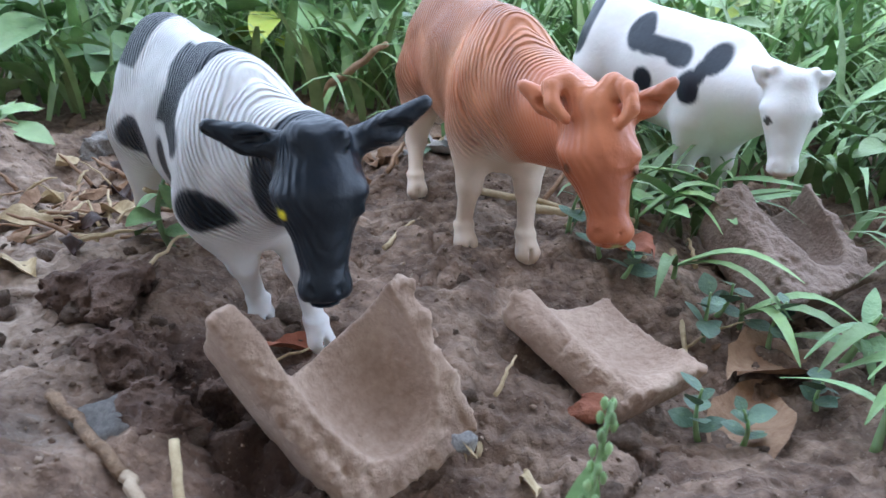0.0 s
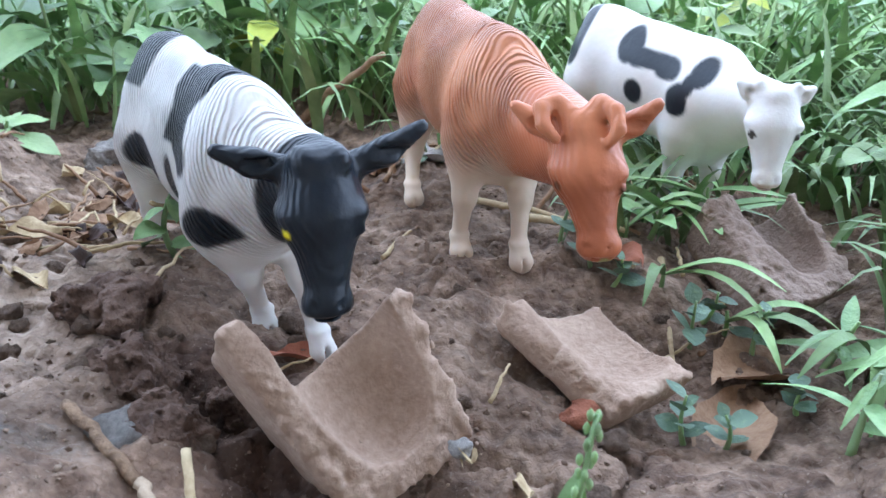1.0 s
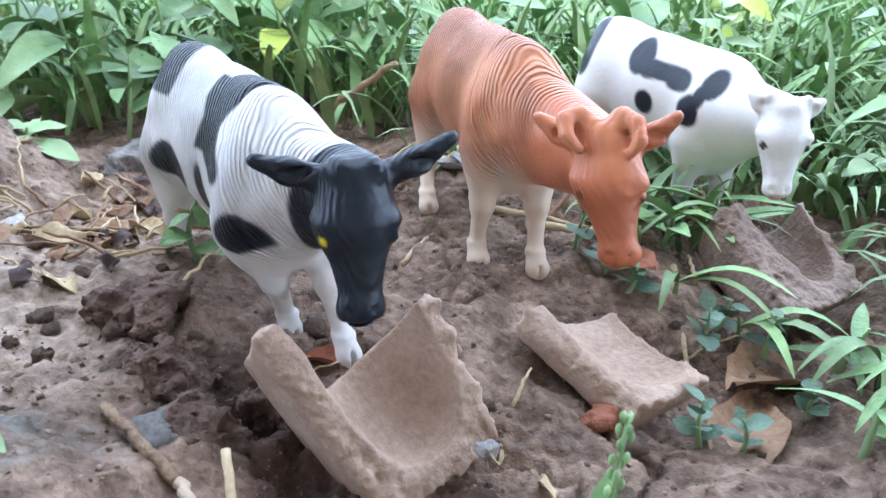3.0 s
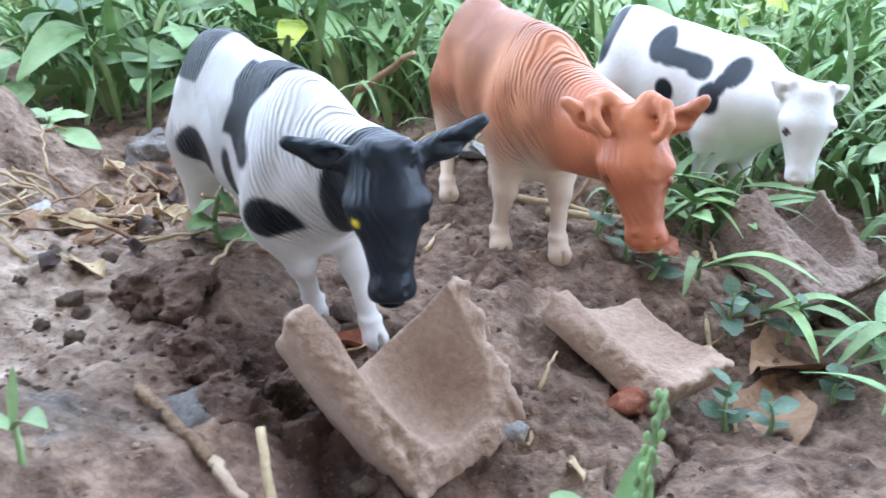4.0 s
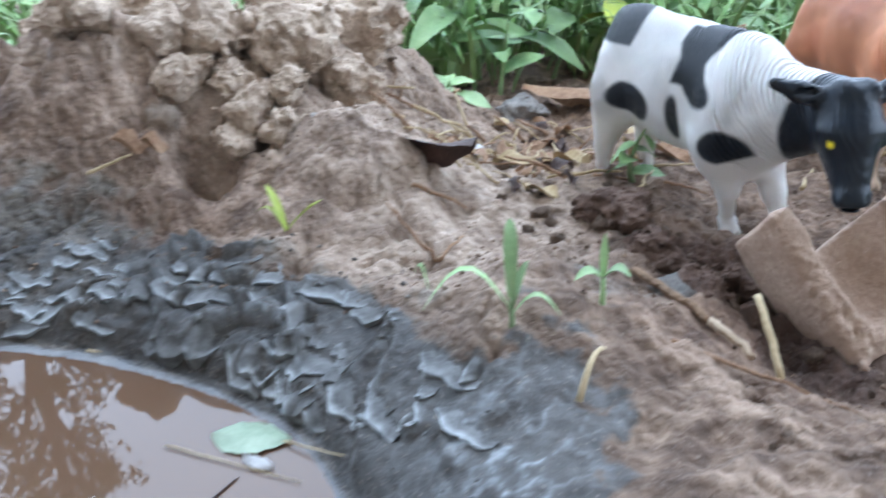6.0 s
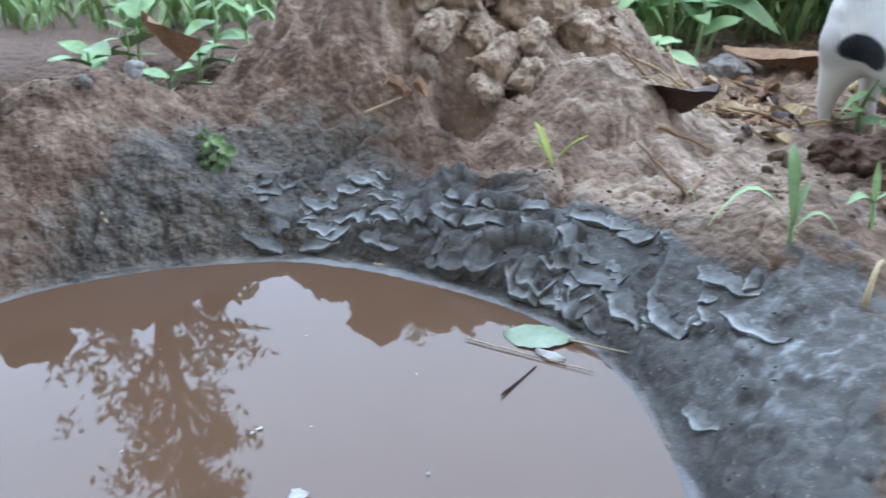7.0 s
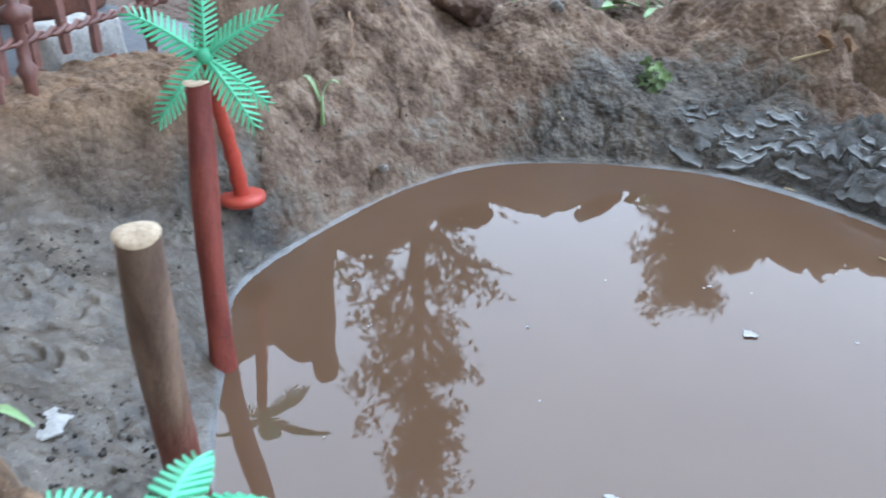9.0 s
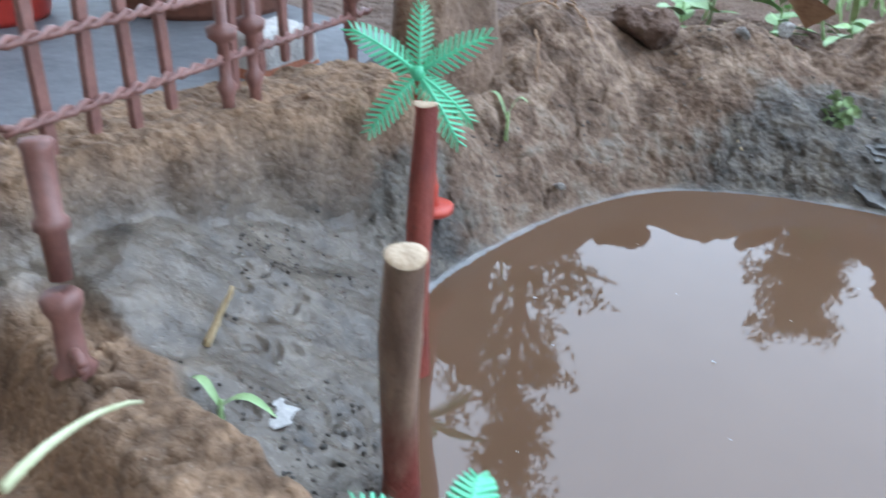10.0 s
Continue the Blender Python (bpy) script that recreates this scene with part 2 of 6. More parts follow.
    c = n.mix(n.ramp(grit, [(0.64, 0.0), (0.72, 0.35)]), c, (0.43, 0.36, 0.29))
    # waterline silt paled in its colour to stand in for reflected sky
    c = n.mix(n.math("MULTIPLY", lip, 0.6), c, (0.19, 0.195, 0.205))
    n.colour(c)
    gloss = n.math("MAXIMUM", n.math("MULTIPLY", edge, 0.48), n.math("MULTIPLY", shelf, 0.72))
    gloss = n.math("MAXIMUM", gloss, n.math("MULTIPLY", film, 0.52))
    gloss = n.math("MULTIPLY", gloss, n.ramp(fine, [(0.35, 0.7), (0.6, 1.15)]))
    gloss = n.math("MAXIMUM", gloss, n.math("MULTIPLY", lip, 0.95))
    n.rough(n.ramp(gloss, [(0.0, 0.93), (1.0, 0.10)]))
    dryness = n.math("SUBTRACT", 1.0, lip)
    smooth = n.math("SUBTRACT", 1.0, n.math("MULTIPLY", n.math("MAXIMUM", film, n.math("MULTIPLY", shelf, 0.9)), 0.75))
    grain = n.math("MULTIPLY", dryness, smooth)
    n.bump(n.math("MULTIPLY", mid, grain), 0.07, 1.0)
    n.bump(n.math("MULTIPLY", lumps, grain), -0.03, 1.0)
    n.bump(n.math("MULTIPLY", crumbs, grain), -0.028, 1.0)
    n.bump(n.math("MULTIPLY", fine, n.math("ADD", 0.3, n.math("MULTIPLY", grain, 0.7))), 0.022)
    n.bump(grit, 0.006)
    return n.mat


def water_material():
    n = Nodes("muddy_water", 0.02)
    n.colour(n.ramp(n.noise(3.0, 3), [(0.3, (0.114, 0.064, 0.039)), (0.7, (0.134, 0.078, 0.048))]))
    n.bsdf.inputs["IOR"].default_value = 1.56
    n.bump(n.noise(2.0, 2), 0.01, 0.15)
    return n.mat


def coat_material(name, ridged=False):
    n = Nodes(name, 0.42)
    fine, big = n.noise(0.05, 4), n.noise(0.5, 4)
    c = n.mix(n.ramp(big, [(0.4, 0.0), (0.75, 0.3)]), n.attribute("coat"), (0.45, 0.38, 0.30), "MULTIPLY")
    n.colour(c)
    n.rough(n.ramp(fine, [(0.3, 0.30), (0.7, 0.48)]))
    n.bump(fine, 0.004)
    if ridged:
        xyz = n.tree.nodes.new("ShaderNodeSeparateXYZ")
        n.link(n.coord, xyz.inputs[0])
        along = n.math("ADD", n.math("MULTIPLY", xyz.outputs["Z"], 80 / U), n.math("MULTIPLY", xyz.outputs["X"], 150 / U))
        wander = n.math("ADD", n.math("MULTIPLY", n.noise(1.1, 2, 0.4), 24), n.math("MULTIPLY", n.noise(0.22, 2, 0.5), 9))
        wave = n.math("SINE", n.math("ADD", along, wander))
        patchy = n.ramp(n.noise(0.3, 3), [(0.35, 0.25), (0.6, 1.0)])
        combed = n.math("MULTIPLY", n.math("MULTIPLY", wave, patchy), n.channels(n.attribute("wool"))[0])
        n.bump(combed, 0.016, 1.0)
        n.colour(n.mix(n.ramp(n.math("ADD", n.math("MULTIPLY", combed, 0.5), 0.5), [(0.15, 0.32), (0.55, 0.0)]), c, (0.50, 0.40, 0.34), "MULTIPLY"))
    n.bsdf.inputs["Specular IOR Level"].default_value = 0.36
    n.bsdf.inputs["Subsurface Weight"].default_value = 0.06
    n.bsdf.inputs["Subsurface Radius"].default_value = (0.004, 0.002, 0.001)
    return n.mat


SOIL = ground_material()
WATER = water_material()
COAT = coat_material("painted_plastic")
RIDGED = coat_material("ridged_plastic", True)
CLAY = plain("dry_clay", (0.36, 0.245, 0.182), (0.54, 0.40, 0.305), 0.5, 0.92, 0.02, 0.05)
DULL_CLAY = plain("dull_clay", (0.20, 0.142, 0.112), (0.34, 0.255, 0.205), 0.4, 0.95, 0.03, 0.05)
def bark_material(name, grey_from, grey_to):
    """Red bark, weathered grey-brown towards the cut top."""
    n = Nodes(name, 0.6)
    xyz = n.tree.nodes.new("ShaderNodeSeparateXYZ")
    n.link(n.coord, xyz.inputs[0])
    mid, fine = n.noise(0.4, 5, 0.6, 0.3, (1, 1, 0.35)), n.noise(0.07, 4)
    red = n.ramp(mid, [(0.35, (0.13, 0.020, 0.014)), (0.65, (0.30, 0.065, 0.045))])
    grey = n.ramp(mid, [(0.38, (0.085, 0.048, 0.033)), (0.62, (0.25, 0.160, 0.112))])
    up = n.math("ADD", n.math("MULTIPLY", xyz.outputs["Z"], 1 / U), n.math("MULTIPLY", n.math("SUBTRACT", mid, 0.5), 2.5))
    c = n.mix(n.ramp(n.math("MULTIPLY", up, 0.4), [(grey_from * 0.4, 0.0), (grey_to * 0.4, 1.0)]), red, grey)
    n.colour(n.mix(n.ramp(fine, [(0.6, 0.0), (0.75, 0.5)]), c, (0.06, 0.03, 0.02)))
    n.bump(mid, 0.03)
    n.bump(fine, 0.015)
    return n.mat


BARK = bark_material("red_bark", 1.9, 2.5)
GREY_BARK = bark_material("grey_red_bark", 0.1, 1.0)
PALE_WOOD = plain("cut_wood", (0.36, 0.26, 0.17), (0.55, 0.43, 0.31), 0.2, 0.8, 0.01, 0.03)

# ---- the ground: a pond dug in mud, with banks, a shelf and a mound ----
SHORE = [(-3.45, -1.2), (-3.68, 0.65), (-4.3, 1.92), (-5.1, 2.55), (-6.3, 2.9), (-7.6, 2.99), (-8.5, 2.72), (-9.4, 2.25), (-10.2, 1.5),
         (-10.6, 0.4), (-10.65, -0.9), (-10.45, -2.3), (-9.8, -2.95), (-8.85, -3.85), (-7.5, -4.75), (-6.2, -5.1), (-4.8, -4.6), (-3.7, -3.2)]


def shore_curve(steps=10):
    pts, out = np.array(SHORE), []
    k = len(pts)
    for i in range(k):
        p0, p1, p2, p3 = (pts[(i + d) % k] for d in (-1, 0, 1, 2))
        for s in range(steps):
            t = s / steps
            out.append(0.5 * (2 * p1 + (p2 - p0) * t + (2 * p0 - 5 * p1 + 4 * p2 - p3) * t * t + (3 * p1 - p0 - 3 * p2 + p3) * t**3))
    return np.array(out)


CURVE = shore_curve()


def shore_distance(x, y):
    """Distance from the water's edge, plus outside."""
    x, y = np.asarray(x, float), np.asarray(y, float)
    shape = x.shape
    x, y = x.ravel(), y.ravel()
    best, inside = np.full(x.shape, 1e9), np.zeros(x.shape, bool)
    nxt = np.roll(CURVE, -1, axis=0)
    for (ax, ay), (bx, by) in zip(CURVE, nxt):
        dx, dy = bx - ax, by - ay
        t = np.clip(((x - ax) * dx + (y - ay) * dy) / (dx * dx + dy * dy), 0, 1)
        best = np.minimum(best, (x - ax - t * dx) ** 2 + (y - ay - t * dy) ** 2)
        hit = (ay > y) != (by > y)
        if dy:
            inside ^= hit & (x < dx * (y - ay) / dy + ax)
    return (np.sqrt(best) * np.where(inside, -1, 1)).reshape(shape)


# centre x, y, radius x, y, height: rises and hollows on a base level of 0.95
RISES = [(-6.3, 6.8, 1.30, 1.20, 1.12), (-5.3, 8.2, 0.90, 0.80, 0.82), (-8.3, 5.6, 1.60, 1.10, 1.70), (-10.7, 3.5, 1.20, 1.10, 1.15),
         (-4.9, 5.2, 0.90, 0.90, 0.86), (-12.3, 1.5, 1.20, 1.60, 1.35), (0.2, 3.4, 1.40, 1.00, -0.77), (2.2, 4.7, 1.10, 0.90, -0.51),
         (-0.9, 5.0, 0.80, 0.70, -0.17), 
         (-14.0, -4.5, 1.20, 1.60, 0.10), (-3.2, 3.2, 1.00, 0.90, 0.47), (-2.2, 1.0, 1.50, 1.50, 0.08),
         (-8.0, 8.5, 2.00, 1.50, 1.1), (3.6, 6.3, 1.10, 1.10, -0.31), (-11.6, -1.2, 0.60, 1.00, 0.60), (-12.8, -6.5, 1.50, 0.90, -0.49), (-9.5, -7.2, 1.50, 0.80, -0.59), (1.25, 5.35, 0.75, 0.70, -0.42), (3.05, 6.9, 0.75, 0.75, -0.40)]


def water_level(x, y):
    """The pond's surface in the plan, which is drawn on the sloping yard."""
    return -0.1228 - 0.0265 * x + 0.0639 * y


def coarse_height(x, y, d):
    land = 0.95 + 0.02 * np.maximum(y - 8, 0) * (y < 60)
    for cx, cy, rx, ry, hgt in RISES:
        land = land + hgt * np.exp(-(((x - cx) / rx) ** 2 + ((y - cy) / ry) ** 2))
    wide = 0.5 + 0.4 * sstep(-6.0, -3.5, x) + 0.3 * sstep(-1.5, -3.5, y)
    bank = 1 - np.exp(-((np.maximum(d - 0.13, 0) / wide) ** 0.9))
    w = water_level(x, y)
    return w + np.where(d > 0, 0.025 * sstep(0, 0.08, d) + (land - w) * bank, 0.5 * np.maximum(d, -1.2))


def silt_shelf(x, y):
    return sstep(-8.3, -9.0, x) * sstep(-1.9, -2.8, y)


def fence_ridge(x, y):
    """A cut ledge of earth under the toy fence."""
    edge = x + 0.16 * fbm(y * 1.1, x * 0.4, 0, 3, 81)
    return sstep(-11.32, -11.50, edge) * sstep(-6.3, -5.9, y) * sstep(-0.7, -1.5, y)


def near_ridge(x, y):
    edge = y + 0.12 * fbm(x * 1.2, y * 0.4, 0, 3, 83) + 0.25 * sstep(-9.6, -10.4, x)
    return sstep(-5.20, -5.36, edge) * sstep(-11.2, -10.8, x) * sstep(-7.0, -7.7, x)


def ledges(x, y, d):
    """Rise of short overlapping slime ledges and scales over the slope, and their pale crests."""
    u = 4.4 * np.arctan2(y + 1.0, x + 7.0) + 0.25 * fbm(x * 1.3, y * 1.3, 0, 3, 41)
    v = d + 0.16 * fbm(x * 1.6, y * 1.6, 0, 3, 42)
    phase = v * 3.3 + 0.9 * vnoise(u * 1.5, v * 0.5, 0, 43) + 0.3 * vnoise(u * 4, v * 2, 0, 48)
    part = phase - np.floor(phase)
    step = sstep(0.0, 0.07, part) - part
    broken = sstep(-0.35, 0.2, vnoise(u * 1.6 + 5 * np.floor(phase), 0.3, 0, 44))
    f1, f2 = worley(u * 1.7, v * 3.1, 45)
    net = np.exp(-(((f2 - f1) / 0.06) ** 2)) * sstep(-0.3, 0.2, fbm(x * 1.1, y * 1.1, 0, 2, 47))
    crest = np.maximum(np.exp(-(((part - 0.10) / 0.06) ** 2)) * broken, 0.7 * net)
    return 0.23 * step * broken + 0.035 * net, crest


def slime_band(x, y, d):
    """Where the bank carries ledges of slime."""
    band = sstep(0.04, 0.16, d) * sstep(1.25, 0.75, d + 0.35 * fbm(x * 0.9, y * 0.9, 0, 3, 46))
    along = sstep(-10.2, -7.6, x) * (0.45 + 0.55 * sstep(-7.2, -6.0, x)) * sstep(0.2, 1.0, y + 0.4 * (x + 3.5))
    return np.clip(band * along, 0, 1) * (0.35 + 0.65 * sstep(-3.9, -4.8, x))


def slime_film(x, y):
    """A flat dried film on the shoulder of the bank."""
    return np.exp(-(((x + 3.0) / 0.6) ** 2 + ((y - 1.75) / 0.9) ** 2) * (1 + 0.5 * fbm(x * 2, y * 2, 0, 3, 49)))


def slime(x, y, d):
    shore_side = sstep(0.04, 0.16, d) * sstep(1.2, 0.7, d) * sstep(-4.8, -3.9, x) * sstep(0.2, 1.0, y + 0.4 * (x + 3.5))
    return np.clip(slime_band(x, y, d) + slime_film(x, y) + 0.6 * shore_side, 0, 1)


def dark_soil(x, y):
    """Crumbly dug soil, coloured darker, round the large trough and by the cows."""
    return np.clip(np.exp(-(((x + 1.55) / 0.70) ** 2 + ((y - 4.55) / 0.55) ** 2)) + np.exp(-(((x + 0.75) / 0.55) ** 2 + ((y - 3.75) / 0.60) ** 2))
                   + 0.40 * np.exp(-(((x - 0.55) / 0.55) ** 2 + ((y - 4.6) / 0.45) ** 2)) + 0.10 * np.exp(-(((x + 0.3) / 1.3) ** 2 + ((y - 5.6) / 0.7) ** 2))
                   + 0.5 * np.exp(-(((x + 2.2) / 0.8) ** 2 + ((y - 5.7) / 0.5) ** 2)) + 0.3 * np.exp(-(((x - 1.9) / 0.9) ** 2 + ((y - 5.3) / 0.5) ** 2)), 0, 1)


def ground_height(x, y, d=None):
    d = shore_distance(x, y) if d is None else d
    z = coarse_height(x, y, d)
    w = water_level(x, y)
    shelf = silt_shelf(x, y)
    ridge, bar = fence_ridge(x, y), near_ridge(x, y)
    soft = shelf * (1 - ridge) * (1 - bar)
    z = np.where(d > 0, z + (w + 0.025 + 0.6 * np.minimum(d, 2.3) - z) * shelf, z)
    z = z + (1.88 - 0.65 * sstep(-12.7, -13.3, x) - z) * ridge
    z = z + (0.98 - 0.7 * sstep(-5.95, -6.35, y) - z) * bar
    near = sstep(0.0, 0.5, d)
    far = 1 - sstep(12, 20, np.hypot(x + 4, y - 2))
    lumps = 0.10 * fbm(x * 0.9, y * 0.9, 0, 3, 3) + 0.055 * fbm(x * 3.1, y * 3.1, 0, 3, 11)
    crust = 0.035 * (0.45 - np.abs(fbm(x * 2.7, y * 2.7, 0, 3, 51))) + 0.03 * (0.4 - np.abs(fbm(x * 6.3, y * 6.3, 0, 3, 57)))
    wx, wy = x + 0.25 * fbm(x * 2, y * 2, 0, 3, 63), y + 0.25 * fbm(x * 2, y * 2, 0, 3, 64)
    (c1, c2), small, tiny = worley(wx * 0.85, wy * 1.0, 65), worley(wx * 4.6, wy * 4.6, 66)[0], worley(wx * 9, wy * 9, 62)[0]
    loose = sstep(-0.2, 0.5, fbm(x * 0.7, y * 0.7, 0, 3, 67))
    dug = np.maximum(dark_soil(x, y), 0.30 * loose)
    crack = -0.10 * np.exp(-(((c2 - c1) / 0.05) ** 2)) * sstep(-0.1, 0.25, fbm(x * 0.9 + 4, y * 0.9, 0, 2, 60))
    crumb = crack + dug * (0.12 * (0.45 - small) + 0.07 * (0.45 - tiny)) + 0.022 * fbm(x * 9, y * 9, 0, 3, 21)
    mound = np.exp(-(((x + 6.4) / 1.6) ** 2 + ((y - 6.5) / 1.2) ** 2)) + 0.6 * np.exp(-(((x + 8.8) / 2.2) ** 2 + ((y - 5.2) / 0.8) ** 2))
    b1, b2 = worley(wx * 1.1 + 0.2, wy * 1.3, 68)
    clods = mound * (0.36 * (0.5 - np.abs(fbm(x * 1.5, y * 1.5, 0, 4, 31))) + 0.25 * sstep(0.05, 0.3, b2 - b1))
    hole = -0.75 * np.exp(-(((x + 6.7) / 0.30) ** 2 + ((y - 5.05) / 0.26) ** 2)) - 0.4 * np.exp(-(((x + 6.1) / 0.18) ** 2 + ((y - 5.5) / 0.22) ** 2)) - 0.38 * np.exp(-(((x + 1.5) / 0.42) ** 2 + ((y - 4.45) / 0.36) ** 2)) - 0.25 * np.exp(-(((x + 1.0) / 0.3) ** 2 + ((y - 3.85) / 0.4) ** 2))
    cut_side = 1 - 0.8 * (4 * ridge * (1 - ridge) + 4 * bar * (1 - bar)).clip(0, 1)
    film = slime(x, y, d)
    wrinkle = slime_band(x, y, d) * sstep(0.06, 0.2, d) * ledges(x, y, d)[0] + slime_film(x, y) * 0.03 * (0.4 - np.abs(fbm(x * 4.5, y * 4.5, 0, 3, 50)))
    flat = 1 - 0.75 * film
    ledge = 0.05 * np.sin(z * 16 + 2.5 * fbm(x * 0.8, y * 0.8, 0, 2, 71)) * np.exp(-(((x + 7.5) / 3.5) ** 2 + ((y - 4.4) / 0.9) ** 2))
    p1 = worley(wx * 3.0, wy * 3.0, 69)[0]
    folds = 0.07 * soft * (0.4 - np.abs(fbm(x * 1.1, y * 1.1, 0, 3, 72)))
    pits = folds - 0.07 * sstep(0.30, 0.1, p1) * soft * sstep(0.15, 0.6, fbm(x, y, 0, 2, 70))
    shown = sstep(0.05, 0.3, d)
    return z + far * (near * (lumps * flat * (1 - 0.7 * soft) * (1 - 0.65 * np.maximum(ridge, bar)) + clods + hole) + shown * ((crumb + crust) * flat * cut_side * (1 - 0.8 * soft) + wrinkle + pits + near * ledge) + np.where(d < 0, 0.2 * crumb, 0))


def axis_steps(lo, hi, cell, reach):
    mid = np.arange(lo, hi, cell)
    grow, step, at = [], cell, 0.0
    while at < reach:
        step *= 1.16
        at += step
        grow.append(at)
    grow = np.array(grow)
    return np.concatenate([lo - grow[::-1], mid, mid[-1] + grow])


GX, GY = axis_steps(-14.2, 4.5, 0.03, 1500), axis_steps(-6.4, 9.0, 0.03, 1500)
gx, gy = np.meshgrid(GX, GY, indexing="ij")
gd = shore_distance(gx, gy)
gz = ground_height(gx, gy, gd)
ids = np.arange(gx.size).reshape(gx.shape)
gfaces = np.stack([ids[:-1, :-1], ids[1:, :-1], ids[1:, 1:], ids[:-1, 1:]], -1).reshape(-1, 4)
west = sstep(-9.2, -10.4, gx) * sstep(-2.4, -0.8, gy)
ridges = np.maximum(fence_ridge(gx, gy), near_ridge(gx, gy))
shelf = silt_shelf(gx, gy) * (1 - ridges)
wet = np.clip(1.3 - gd / (1.3 + 0.5 * sstep(-5.5, -8.0, gx)), 0, 1) * (1 - 0.6 * west) * (1 - 0.5 * shelf) * (1 - ridges)
wet = np.maximum(wet, 0.55 * np.exp(-(((gx + 2.55) / 0.75) ** 2 + ((gy - 3.75) / 0.65) ** 2)))
algae = slime(gx, gy, gd)
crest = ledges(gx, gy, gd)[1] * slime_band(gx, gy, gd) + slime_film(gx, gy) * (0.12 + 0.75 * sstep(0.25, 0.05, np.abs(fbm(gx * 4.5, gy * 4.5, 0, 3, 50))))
pale = np.clip(1.1 * np.exp(-(((gx + 3.9) / 1.25) ** 2 + ((gy - 5.0) / 1.6) ** 2)) + 1.3 * np.exp(-(((gx + 7.2) / 2.6) ** 2 + ((gy - 6.6) / 1.5) ** 2)) + 0.15 * np.exp(-(((gx - 0.3) / 2.6) ** 2 + ((gy - 5.6) / 1.9) ** 2)), 0, 1)
# soil beyond the west bank is coloured darker too
soil_dark = np.maximum(dark_soil(gx, gy), 0.5 * sstep(6.7, 7.4, np.hypot(gx + 7, gy + 1)) * sstep(-9.8, -10.8, gx))
warm = np.clip(0.35 + 0.65 * np.exp(-(((gx + 0.6) / 2.2) ** 2 + ((gy - 4.6) / 1.6) ** 2)) + 0.5 * np.exp(-(((gx + 6.5) / 2.5) ** 2 + ((gy - 5.0) / 0.8) ** 2)), 0, 1)
sand = np.clip(ridges + 0.2 * np.exp(-(((gx + 6.8) / 2.2) ** 2 + ((gy - 6.6) / 0.9) ** 2)), 0, 1)
lip = sstep(0.085, 0.03, gd + 0.05 * fbm(gx * 1.6, gy * 1.6, 0, 3, 77))
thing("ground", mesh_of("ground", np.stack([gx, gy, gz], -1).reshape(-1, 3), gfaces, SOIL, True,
      [("state", np.stack([wet, np.clip(algae, 0, 1), warm], -1).reshape(-1, 3)), ("lip", np.stack([lip, shelf, sand], -1).reshape(-1, 3)), ("crust", np.stack([pale, crest, soil_dark], -1).reshape(-1, 3))]),
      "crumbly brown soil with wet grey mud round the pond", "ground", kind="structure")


def level(x, y):
    """The ground's height, read between the points of its mesh."""
    i = min(max(int(np.searchsorted(GX, x)) - 1, 0), len(GX) - 2)
    j = min(max(int(np.searchsorted(GY, y)) - 1, 0), len(GY) - 2)
    u, v = (x - GX[i]) / (GX[i + 1] - GX[i]), (y - GY[j]) / (GY[j + 1] - GY[j])
    return float((gz[i, j] * (1 - u) + gz[i + 1, j] * u) * (1 - v) + (gz[i, j + 1] * (1 - u) + gz[i + 1, j + 1] * u) * v)


# the water lies inside the shore, a little under the banks
ring = CURVE + (CURVE - CURVE.mean(0)) * 0.05
mid = CURVE.mean(0)
wv = [(float(a), float(b), float(water_level(a, b))) for a, b in [mid, *ring]]
wf = [(0, 1 + i, 1 + (i + 1) % len(ring)) for i in range(len(ring))]
thing("water", mesh_of("water", wv, wf, WATER, True), "still muddy brown pond water reflecting sky and trees", "water", kind="structure")

